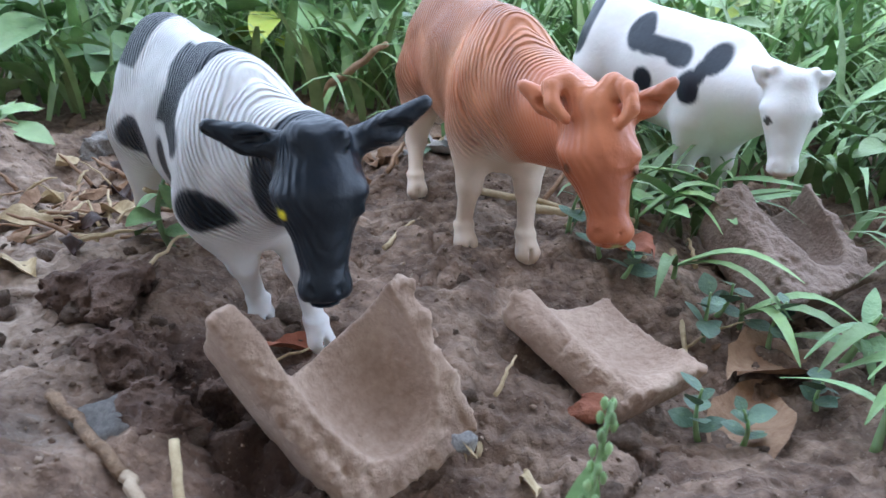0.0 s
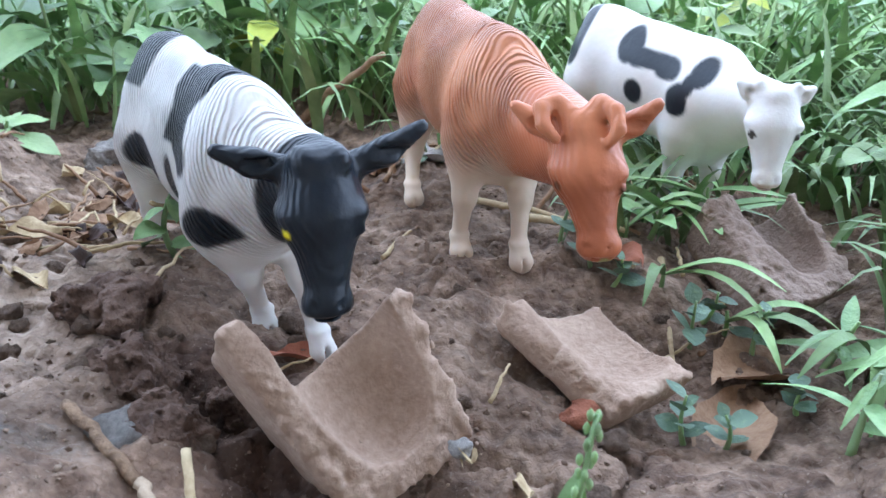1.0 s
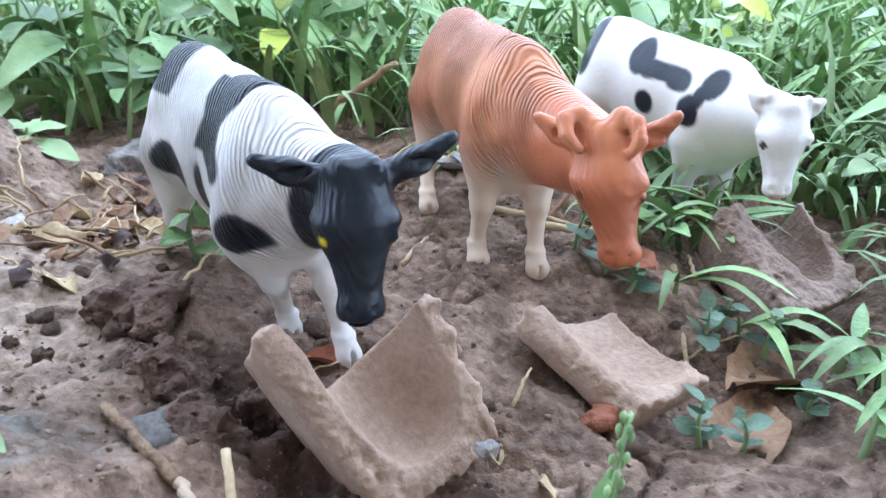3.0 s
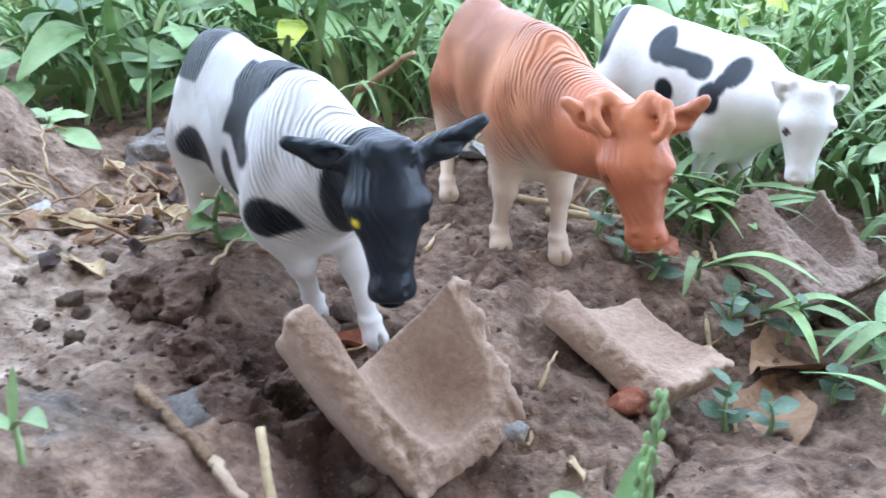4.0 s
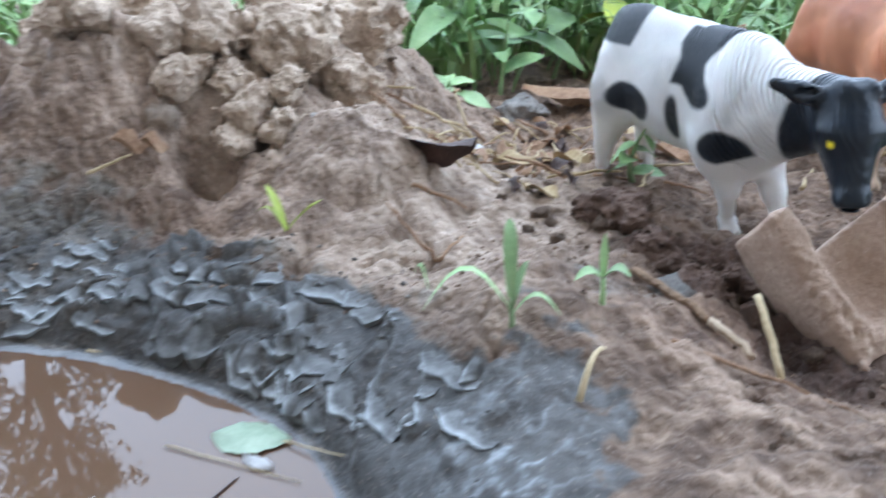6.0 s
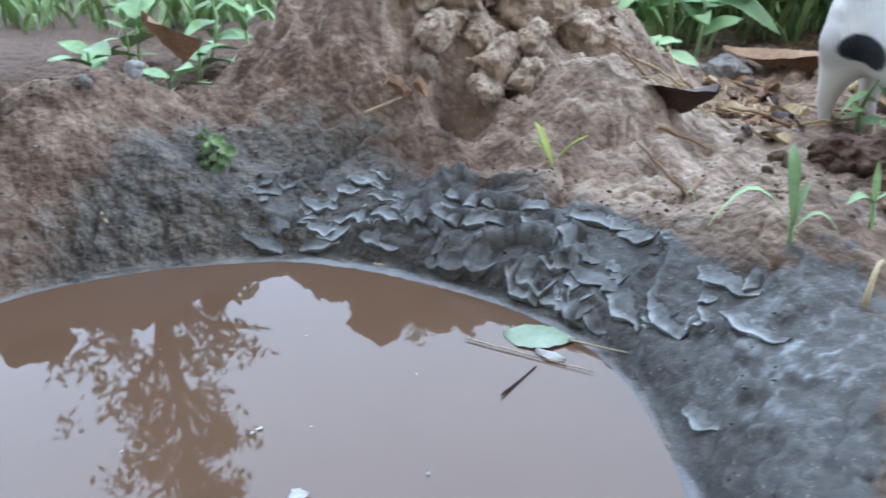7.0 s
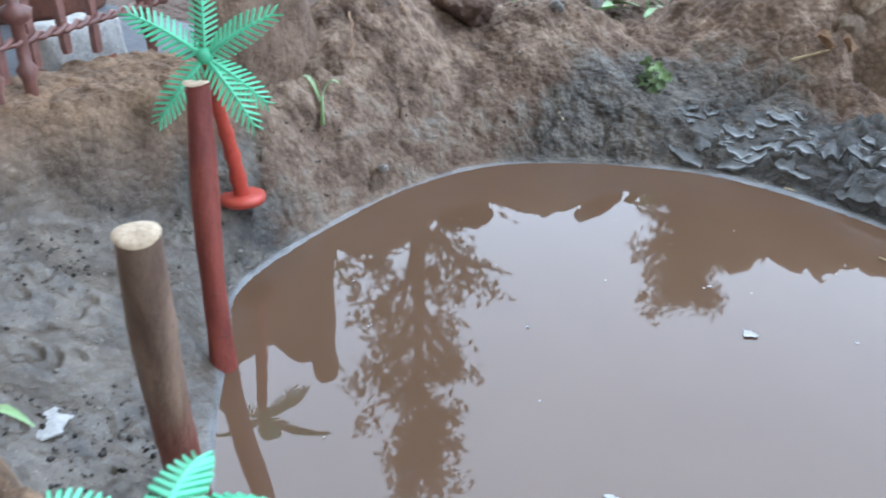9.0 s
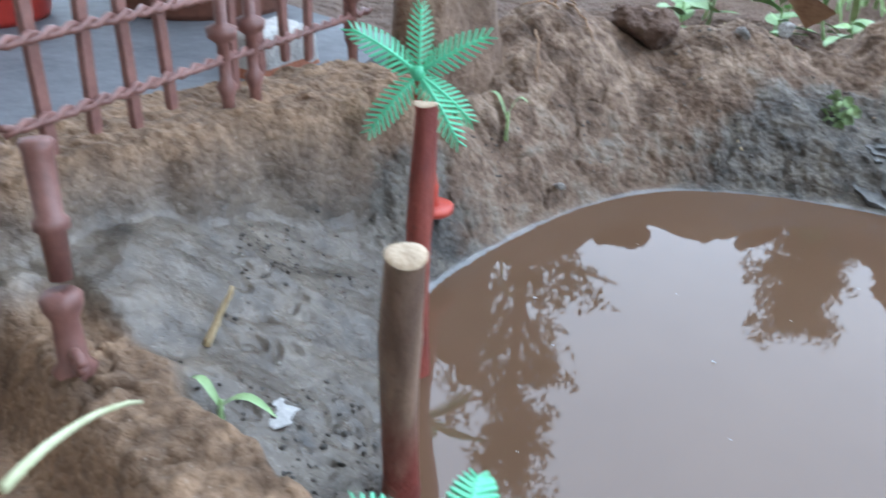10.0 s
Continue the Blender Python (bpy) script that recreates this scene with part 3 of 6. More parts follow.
# ---- slime that hangs in short ledges on the bank ----
def slime_ledges():
    r = random.Random(17)
    n = Nodes("slime_ledge", 0.45)
    edge = n.channels(n.attribute("edge"))[0]
    grain = n.noise(0.12, 4)
    # rims of the ledges are coloured paler than their tops
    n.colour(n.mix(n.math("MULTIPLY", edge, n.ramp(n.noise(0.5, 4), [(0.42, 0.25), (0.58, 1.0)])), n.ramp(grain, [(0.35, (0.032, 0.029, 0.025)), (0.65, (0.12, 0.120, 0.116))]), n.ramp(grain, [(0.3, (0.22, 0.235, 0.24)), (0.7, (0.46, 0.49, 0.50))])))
    n.bump(grain, 0.02)
    normals = np.roll(CURVE, -1, 0) - np.roll(CURVE, 1, 0)
    normals = np.stack([normals[:, 1], -normals[:, 0]], 1) / np.linalg.norm(normals, axis=1)[:, None]
    if shore_distance(CURVE[:1, 0] + 0.2 * normals[0, 0], CURVE[:1, 1] + 0.2 * normals[0, 1])[0] < 0:
        normals = -normals
    verts, faces, pale = [], [], []
    spots = [i for i in range(len(CURVE)) if CURVE[i][1] > 0.7 and -8.3 < CURVE[i][0]]
    for _ in range(105):
        i = r.choice(spots)
        if CURVE[i][0] > -4.2 and r.random() < 0.6:
            continue
        big = 1.0 if CURVE[i][0] > -6.8 else 0.75
        d = r.uniform(0.16, 1.05)
        half, fall = (0.06 + 0.26 * r.random() ** 1.5) * big, r.uniform(0.04, 0.12) * big
        no = Vector((*normals[i], 0))
        ta = Vector((-no.y, no.x, 0))
        turn = r.uniform(-0.35, 0.35)
        no, ta = no * math.cos(turn) + ta * math.sin(turn), ta * math.cos(turn) - no * math.sin(turn)
        c = Vector((*CURVE[i], 0)) + Vector((*normals[i], 0)) * d
        steps, base = 11, len(verts)
        seed = r.uniform(0, 99)
        rim = []
        for k in range(steps):
            q = 2 * k / (steps - 1) - 1
            bow = (1 - q * q) * (1 + 0.25 * math.sin(3 * q + seed)) + 0.12 * math.sin(7 * q + seed)
            a0, a1 = c + ta * half * q + no * 0.10, c + ta * half * q - no * fall * bow
            rim.append((a0, a1))
        xs = np.array([[p.x, p.y] for pair in rim for p in pair])
        zs = ground_height(xs[:, 0], xs[:, 1])
        for k, (a0, a1) in enumerate(rim):
            q = 2 * k / (steps - 1) - 1
            z0, z1 = zs[2 * k], max(zs[2 * k + 1], water_level(a1.x, a1.y) + 0.02)
            lift = (z0 - z1) * 0.34 * (1 - abs(q) ** 3) + 0.008
            m = a0.lerp(a1, 0.7)
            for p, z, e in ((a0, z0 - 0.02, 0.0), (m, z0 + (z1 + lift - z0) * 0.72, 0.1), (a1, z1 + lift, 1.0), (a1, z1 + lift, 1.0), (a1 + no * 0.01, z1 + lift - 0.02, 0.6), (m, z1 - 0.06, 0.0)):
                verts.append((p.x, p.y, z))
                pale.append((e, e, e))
        for k in range(steps - 1):
            for e in (0, 1, 3, 4):
                a = base + 6 * k + e
                faces.append((a, a + 1, a + 7, a + 6))
    thing("slime_ledges", mesh_of("slime_ledges", verts, faces, n.mat, True, [("edge", np.array(pale))]), "pale-edged ledges of grey slime on the bank", "slime", kind="stuff")


slime_ledges()

# ---- toy cows, each one moulded piece ----
def cow(name, label, at, heading, paint, hooves, head_turn=0.0, head_side=0.0, ears=(0.5, 0.5), ear_up=(0.1, 0.1), horns="bumps", ridged=True, poll_at=(1.88, 1.62), reach=1.0, down=1.0, scale=1.0, hs=1.0, slim=1.0, tip=0.0, lean=0.0):
    """x runs ahead, y to the cow's left, z up from the hooves. hooves: fore left, fore right, hind left, hind right."""
    ct, st = math.cos(head_turn), math.sin(head_turn)
    poll = (poll_at[0], head_side, poll_at[1])

    def hp(a, s, u):
        a, s, u = a * hs, (s - lean * u) * hs, u * hs
        return (poll[0] + a * ct - s * st, poll[1] + a * st + s * ct, poll[2] + u)

    def f(p):
        w = slim
        d = ellipsoid(p, (-0.05, 0, 1.36), (1.08, 0.46 * w, 0.60))
        d = smin(d, ellipsoid(p, (0.74, 0, 1.28), (0.50, 0.41 * w, 0.66)), 0.22)
        d = smin(d, ellipsoid(p, (-0.84, 0, 1.47), (0.52, 0.43 * w, 0.57)), 0.22)
        d = smin(d, cone(p, (-1.12, 0, 1.92), (0.95, 0, 1.84), 0.10, 0.12), 0.26)
        d = smin(d, cone(p, (0.95, 0, 1.42), (poll[0] - 0.24 * ct, head_side - 0.24 * st, poll[2] - 0.14), 0.43 * w, 0.25 * hs), 0.22)
        d = smin(d, cone(p, (0.98, 0, 1.02), (poll[0] - 0.2 * ct, head_side * 0.7 - 0.2 * st, poll[2] - 0.32), 0.20, 0.14 * hs), 0.2)
        for n, (hx, hy) in enumerate(hooves):
            side = 1 if n % 2 == 0 else -1
            if n < 2:
                top, knee = (0.80, 0.27 * side * w, 1.02), (0.45 * hx + 0.46, 0.6 * hy + 0.10 * side, 0.56)
                d = smin(d, ellipsoid(p, (0.80, 0.26 * side * w, 1.18), (0.26, 0.20, 0.42)), 0.12)
                d = smin(d, cone(p, top, knee, 0.22, 0.105), 0.12)
            else:
                top, knee = (-0.88, 0.26 * side * w, 1.15), (0.5 * hx - 0.58, 0.6 * hy + 0.10 * side, 0.50)
                d = smin(d, ellipsoid(p, (-0.86, 0.24 * side * w, 1.28), (0.34, 0.22, 0.46)), 0.12)
                d = smin(d, cone(p, top, knee, 0.30, 0.10), 0.14)
            shin = (hx - 0.05, hy, 0.19)
            d = smin(d, ellipsoid(p, knee, (0.115, 0.105, 0.12)), 0.05)
            d = smin(d, cone(p, knee, shin, 0.09, 0.07), 0.05)
            d = smin(d, ellipsoid(p, (hx - 0.045, hy, 0.20), (0.10, 0.10, 0.04)), 0.025)
            d = smin(d, cone(p, (hx - 0.03, hy, 0.15), (hx + 0.03, hy, 0.055), 0.085, 0.112), 0.03)
            d = np.maximum(d, -ellipsoid(p, (hx + 0.15, hy, 0.05), (0.09, 0.014, 0.10)))
        # tail
        d = smin(d, cone(p, (-1.30, 0, 1.82), (-1.44, 0.03, 1.1), 0.07, 0.05), 0.08)
        d = smin(d, cone(p, (-1.44, 0.03, 1.1), (-1.40, 0.05, 0.62), 0.05, 0.09), 0.05)
        # skull, cheeks, brow, muzzle, jaw
        k = reach
        d = smin(d, ellipsoid(p, hp(0.02, 0, -0.12), (0.23 * hs, 0.23 * hs, 0.24 * hs)), 0.10)
        d = smin(d, ellipsoid(p, hp(0.11, 0, -0.25), (0.19 * hs, 0.25 * hs, 0.19 * hs)), 0.10)
        d = smin(d, cone(p, hp(0.13, 0, -0.28), hp(0.28 * k, 0, -0.64 * down), 0.205 * hs, 0.12 * hs), 0.10)
        d = smin(d, ellipsoid(p, hp(0.30 * k, 0, -0.71 * down), (0.125 * hs, 0.155 * hs, 0.105 * hs)), 0.06)
        d = smin(d, cone(p, hp(-0.02, 0.0, -0.36), hp(0.16 * k, 0, -0.64 * down), 0.17 * hs, 0.10 * hs), 0.08)
        for side in (1, -1):
            d = smin(d, ellipsoid(p, hp(0.15, 0.175 * side, -0.21), (0.11 * hs, 0.08 * hs, 0.05 * hs)), 0.06)
            d = np.maximum(d, -ellipsoid(p, hp(0.27, 0.235 * side, -0.30), (0.06 * hs, 0.05 * hs, 0.045 * hs)))
            d = smin(d, ellipsoid(p, hp(0.215, 0.195 * side, -0.30), (0.05 * hs, 0.04 * hs, 0.038 * hs)), 0.012)
            long, up = (ears[0], ear_up[0]) if side > 0 else (ears[1], ear_up[1])
            root, mid_ear, end = hp(-0.03, 0.14 * side, -0.03), hp(-0.03, side * (0.15 + long * 0.55), up * 0.35), hp(-0.05, side * (0.16 + long), up)
            ear = smin(cone(p, root, mid_ear, 0.085 * hs, 0.082 * hs), cone(p, mid_ear, end, 0.082 * hs, 0.045 * hs), 0.04)
            cup = ellipsoid(p, hp(0.055, side * (0.16 + long * 0.52), up * 0.42), (0.05 * hs, long * 0.34 * hs, 0.04 * hs))
            d = smin(d, np.maximum(ear, -cup), 0.05)
            if horns == "curled":
                arc = [hp(0.06, 0.05 * side, 0.10), hp(0.02, 0.15 * side, 0.19), hp(0.10, 0.235 * side, 0.17), hp(0.19, 0.24 * side, 0.08), hp(0.22, 0.17 * side, 0.0)]
                for q in range(4):
                    d = smin(d, cone(p, arc[q], arc[q + 1], (0.085 - 0.012 * q) * hs, (0.073 - 0.012 * q) * hs), 0.02)
            elif horns == "stubs":
                d = smin(d, cone(p, hp(0.03, 0.10 * side, 0.02), hp(0.03, 0.17 * side, 0.12), 0.08 * hs, 0.05 * hs), 0.04)
            else:
                d = smin(d, ellipsoid(p, hp(0.08, 0.10 * side, 0.06), (0.11 * hs, 0.07 * hs, 0.085 * hs)), 0.03)
            d = np.maximum(d, -ellipsoid(p, hp(0.30 * k + 0.125, 0.075 * side, -0.68 * down), (0.05 * hs, 0.028 * hs, 0.03 * hs)))
        d = smin(d, ellipsoid(p, hp(0.06, 0, 0.04), (0.13 * hs, 0.15 * hs, 0.10 * hs)), 0.07)
        d = np.maximum(d, -ellipsoid(p, hp(0.30 * k + 0.09, 0, -0.77 * down), (0.12 * hs, 0.14 * hs, 0.012 * hs)))
        if not ridged:
            return d
        # folds of skin round the neck
        for x0, slope, deep in ((0.92, 0.40, 0.022), (1.22, 0.30, 0.018), (1.40, 0.22, 0.014)):
            fold = np.abs(p[0] - x0 + slope * (p[2] - 1.4) + 0.04 * np.sin(p[2] * 7 + x0 * 9))
            d = d + deep * np.exp(-((fold / 0.03) ** 2)) * sstep(0.95, 1.15, p[2])
        return d

    verts, quads = surface_net(f, (-1.62, -0.9 - abs(head_side), -0.06), (2.85, 0.9 + abs(head_side), 2.25), 0.027)
    rgb = paint(verts[:, 0], verts[:, 1], verts[:, 2], hp)
    wool = sstep(0.75, 1.05, verts[:, 2]) * (0.15 + 0.85 * sstep(1.75, 1.5, verts[:, 0]))
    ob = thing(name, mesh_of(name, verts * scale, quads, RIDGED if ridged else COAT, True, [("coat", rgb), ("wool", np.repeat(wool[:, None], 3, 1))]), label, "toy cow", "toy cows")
    ob.matrix_world = pose(at[0] * U, at[1] * U, at[2] * U, 0, 0, heading) @ pose(0, 0, 0, 0, tip, 0)
    return ob


WHITE, BLACK = np.array((0.78, 0.775, 0.75)), np.array((0.006, 0.012, 0.020))


def blot(x, y, z, c, r, seed=0):
    """Distance from a patch of paint, minus inside it."""
    q = np.sqrt(((x - c[0]) / r[0]) ** 2 + ((z - c[1]) / r[1]) ** 2)
    return (q + 0.22 * vnoise(x * 4, y * 2, z * 4, seed) - 1) * min(r)


def cover(base, distance, colour):
    """Paint with a clean edge where distance is below nought."""
    k = sstep(0.018, -0.018, distance)[:, None]
    return base * (1 - k) + np.asarray(colour) * k


def lay(base, mask, colour):
    base[mask] = colour
    return base


def paint_black_head(x, y, z, hp):
    c = np.tile(WHITE, (len(x), 1))
    right = y - 0.12
    wob = 0.05 * vnoise(x * 3, y * 3, z * 3, 6)
    t = np.clip((z - 1.40) / 0.45, 0, 1)
    limb = np.hypot(np.maximum(np.abs(x - 0.72 + 0.36 * t) - 0.06, 0), np.maximum(1.54 - z, 0)) + wob - 0.15
    limb = np.maximum(limb, y + 0.1)
    saddle = np.abs(x - 0.46 - 0.6 * np.clip(y + 0.15, 0, 0.5)) + wob - 0.21
    saddle = np.maximum(np.maximum(saddle, y - 0.30 - wob), 1.5 - z)
    brisket = np.maximum(np.maximum(blot(x, y, z, (1.02, 1.04), (0.22, 0.14), 2), right), 0.93 - z - 0.5 * (1.05 - x))
    flank = np.minimum(blot(x, y, z, (0.30, 1.20), (0.11, 0.22), 3), blot(x, y, z, (-0.42, 1.20), (0.34, 0.17), 4))
    rump = np.maximum((np.hypot((x + 1.0) / 0.46, (y + 0.25) / 0.42) + wob - 1) * 0.4, 1.72 - z)
    head = np.maximum(-(x - 1.50 - 0.22 * (z - 1.4) + 0.04 * vnoise(x * 3, y * 3, z * 3, 8)), 0.5 - z)
    c = cover(c, np.minimum.reduce([limb, saddle, brisket, np.maximum(flank, right), rump, head]), BLACK)
    eye = hp(0.255, -0.22, -0.30)
    return lay(c, (x - eye[0]) ** 2 + (y - eye[1]) ** 2 + (z - eye[2]) ** 2 < 0.030**2, (0.75, 0.62, 0.03))


def paint_brown(x, y, z, hp):
    rust, cream = np.array((0.60, 0.23, 0.115)), np.array((0.74, 0.60, 0.47))
    pale = sstep(0.1, 0.9, fbm(x * 1.3, y * 1.3, z * 1.3, 3, 12) + 0.5)
    rust = rust * (0.84 + 0.28 * pale[:, None]) + np.array((0.02, 0.03, 0.02)) * pale[:, None]
    t = sstep(0.55, 1.15, z + 0.12 * vnoise(x * 2, y * 2, z * 2, 9) - 0.15 * (x > 0.7))
    t = np.where(x > 1.45, 1, t)
    belly = sstep(0.35, 0.0, np.abs(y)) * sstep(1.15, 0.85, z) * (x < 1.2)
    t = np.clip(t - 0.6 * belly, 0, 1)[:, None]
    c = cream * (1 - t) + rust * t
    dark = np.clip(sstep(1.3, 1.8, x) * (0.55 + 0.45 * sstep(1.6, 1.2, z)) + 0.5 * sstep(0.2, 0.7, fbm(x * 2.2, y * 2.2, z * 2.2, 2, 33)) * sstep(0.9, 1.2, z), 0, 1)[:, None]
    c = c * (1 - dark * np.array((0.22, 0.42, 0.5)))
    for side in (1, -1):
        eye = hp(0.25, 0.215 * side, -0.30)
        c = lay(c, (x - eye[0]) ** 2 + (y - eye[1]) ** 2 + (z - eye[2]) ** 2 < 0.032**2, (0.14, 0.05, 0.02))
    muzzle = hp(0.38, 0, -0.85)
    return lay(c, (x - muzzle[0]) ** 2 + (y - muzzle[1]) ** 2 + (z - muzzle[2]) ** 2 < 0.12**2, np.array((0.30, 0.30, 0.12)))


def paint_spotted(x, y, z, hp):
    c = np.tile(WHITE, (len(x), 1))
    spots = [((-1.05, 1.72), (0.15, 0.34)), ((-0.16, 1.80), (0.20, 0.20)), ((0.22, 1.70), (0.36, 0.11)), ((0.50, 1.68), (0.20, 0.13)),
             ((0.98, 1.74), (0.16, 0.16)), ((0.80, 1.44), (0.17, 0.17)), ((0.89, 1.59), (0.10, 0.16)), ((0.10, 1.33), (0.14, 0.13))]
    c = cover(c, np.maximum(np.minimum.reduce([blot(x, y, z, at, r, n + 1) for n, (at, r) in enumerate(spots)]), y - 0.15), BLACK)
    for side in (1, -1):
        eye = hp(0.25, 0.215 * side, -0.30)
        c = lay(c, (x - eye[0]) ** 2 + (y - eye[1]) ** 2 + (z - eye[2]) ** 2 < 0.045**2, (0.06, 0.05, 0.045))
    nose = hp(0.36, 0, -0.84)
    return lay(c, (x - nose[0]) ** 2 + (y - nose[1]) ** 2 + (z - nose[2]) ** 2 < 0.15**2, (0.60, 0.47, 0.38))


cow("toy_cow", "white plastic toy cow with black patches and black head", (-1.80, 6.0, 0.77), -57, paint_black_head,
    [(1.276, 0.293), (0.737, 0.07), (-0.85, 0.24), (-1.05, -0.24)], head_turn=-0.35, head_side=0.05, ears=(0.44, 0.40), ear_up=(0.20, 0.10), poll_at=(1.905, 1.66), hs=1.04, slim=0.96)
cow("toy_cow", "rust-brown plastic toy cow with cream legs, head lowered", (0.265, 7.56, 0.95), -74, paint_brown,
    [(1.22, 0.11), (0.90, -0.34), (-0.75, 0.20), (-0.62, -0.40)], head_turn=-0.42, head_side=0.05, ears=(0.36, 0.26), ear_up=(0.20, 0.14), horns="curled", poll_at=(2.36, 1.50), reach=1.05, down=0.95, hs=1.04, lean=0.24)
cow("toy_cow", "white plastic toy cow with black spots and white head", (2.22, 8.62, 0.93), -60, paint_spotted,
    [(0.95, 0.14), (0.72, -0.33), (-0.95, 0.24), (-0.95, -0.24)], head_turn=-0.63, head_side=-0.36, ears=(0.17, 0.17), ear_up=(0.09, 0.10), horns="stubs", ridged=False, poll_at=(1.92, 1.74), scale=0.92, hs=1.0, tip=4)

# ---- troughs: broken pieces of a thick clay mould ----
def trough(label, clay, at, up, down, seed, left, right, back, front, thick, hollow, bulge=0.0):
    """up is the normal of its broken rim, down the way its channel falls; x to its left, y down the channel, z up from the rim.
    left, right: x of each side and its drift along y; back, front: y of each end and its drift along x;
    thick: at both ends; hollow: middle x, radius, depth, where it begins to close, how fast."""
    ez = Vector(up).normalized()
    ey = Vector(down)
    ey = (ey - ez * ey.dot(ez)).normalized()
    ex = ey.cross(ez)
    cx, rad, deep, end, close = hollow
    horn_x, horn_y = back[2:] if len(back) > 2 else (99.0, 0.0)

    def f(p):
        x, y, z = p
        wob = 0.018 * fbm(x * 1.7, y * 1.7, z * 1.7, 2, seed)
        t = np.clip((y - back[0]) / (front[0] - back[0]), 0, 1)
        out = z - 0.03 * np.abs(fbm(x * 3, y * 3, 0, 3, seed + 2)) + 0.01
        side = np.maximum(0.0, -z)
        horn = (horn_y - back[0] - back[1] * x) * sstep(horn_x - 0.06, horn_x + 0.06, x)
        for q, k in ((x - left[0] - left[1] * y - bulge * side + 0.5 * bulge * side**2 + wob, 0.12), (right[0] + right[1] * y - x + 0.25 * side + 0.5 * wob, 0.04),
                     (back[0] + back[1] * x + horn - y - 0.05 + 0.35 * side + wob, 0.05), (y - front[0] - front[1] * x + 0.22 * side + wob, 0.05),
                     (-z - thick[0] - (thick[1] - thick[0]) * t + 0.3 * (x - cx) ** 2 + wob, 0.12)):
            out = -smin(-out, -q, k)
        low = z - (rad - deep)
        cut = rad - (np.abs(x - cx) ** 2.6 + np.abs(low) ** 2.6 + (close * np.maximum(y - end, 0)) ** 2.6) ** (1 / 2.6)
        out = -smin(-out, -cut, 0.015)
        broken = 0.18 + 0.82 * sstep(-0.25, -0.02, z) * sstep(0.02, 0.10, -cut)
        pits = np.maximum(fbm(x * 11, y * 11, z * 11, 2, seed + 9) - 0.35, 0)
        return out + broken * (0.020 * fbm(x * 6, y * 6, z * 6, 3, seed) + 0.014 * fbm(x * 19, y * 19, z * 19, 2, seed + 7) + 0.06 * pits)

    xs = [left[0] + left[1] * front[0] * q for q in (0, 1)] + [right[0] + right[1] * front[0] * q for q in (0, 1)]
    m = 0.25
    verts, quads = surface_net(f, (min(xs) - m, min(back[0], horn_y) - abs(back[1]) - m, -max(thick) - m), (max(xs) + m + bulge * 0.3, front[0] + abs(front[1]) + m, 0.2), 0.022)
    ob = thing("clay_trough", mesh_of("clay_trough", verts, quads, clay), label, "clay trough", "clay troughs")
    rot = Matrix((ex, ey, ez)).transposed().to_4x4()
    rot.translation = Vector(at) * U
    ob.matrix_world = rot
    return ob


trough("broken brown clay trough with a deep worn channel", CLAY, (-0.25, 4.46, 1.61), (0.456, -0.787, 0.423), (0.55, -0.17, -0.82), 3,
       (1.05, -0.03), (-0.08, 0.16), (0.02, 0.10, 0.86, -0.42), (1.12, -0.06), (0.80, 0.74), (0.49, 0.385, 0.40, 0.0, 0.44), 0.10)
trough("shallow broken piece of brown clay trough", CLAY, (0.48, 5.36, 1.10), (0.105, -0.317, 0.942), (0.54, -0.83, -0.34), 9,
       (0.05, -0.20), (-0.92, 0.02), (0.0, -0.17), (1.20, 0.0), (0.40, 0.36), (-0.60, 0.42, 0.24, 0.30, 0.52), 0.15)
trough("grey-brown broken clay trough lying in grass", DULL_CLAY, (2.47, 6.77, 1.49), (0.265, -0.392, 0.88), (0.25, -0.85, -0.46), 15,
       (0.08, -0.05), (-1.0, -0.08), (-0.02, 0.08), (1.28, 0.30), (0.66, 0.60), (-0.58, 0.35, 0.36, 0.05, 0.44), 0.25)

# ---- materials of the things ----
def leaf_material(name, dark, light, rough=0.5, vein=(0.30, 0.42, 0.14), veins=0.25):
    n = Nodes(name, rough)
    c = n.ramp(n.noise(0.5, 4), [(0.3, dark), (0.7, light)])
    spread = n.math("ADD", 0.7, n.math("MULTIPLY", n.random(), 0.6))
    isl = n.math("ADD", 0.75, n.math("MULTIPLY", n.island(), 0.5))
    hsv = n.tree.nodes.new("ShaderNodeHueSaturation")
    n.link(n.math("MULTIPLY", spread, isl), hsv.inputs["Value"])
    n.link(n.math("ADD", 0.485, n.math("MULTIPLY", n.island(), 0.03)), hsv.inputs["Hue"])
    n.link(c, hsv.inputs["Color"])
    n.colour(n.mix(n.ramp(n.noise(0.12, 3), [(0.62, 0.0), (0.8, veins)]), hsv.outputs[0], vein))
    n.bump(n.noise(0.06, 3), 0.01)
    n.bsdf.inputs["Transmission Weight"].default_value = 0.0
    n.bsdf.inputs["Subsurface Weight"].default_value = 0.15
    n.bsdf.inputs["Subsurface Radius"].default_value = (0.002, 0.004, 0.001)
    return n.mat


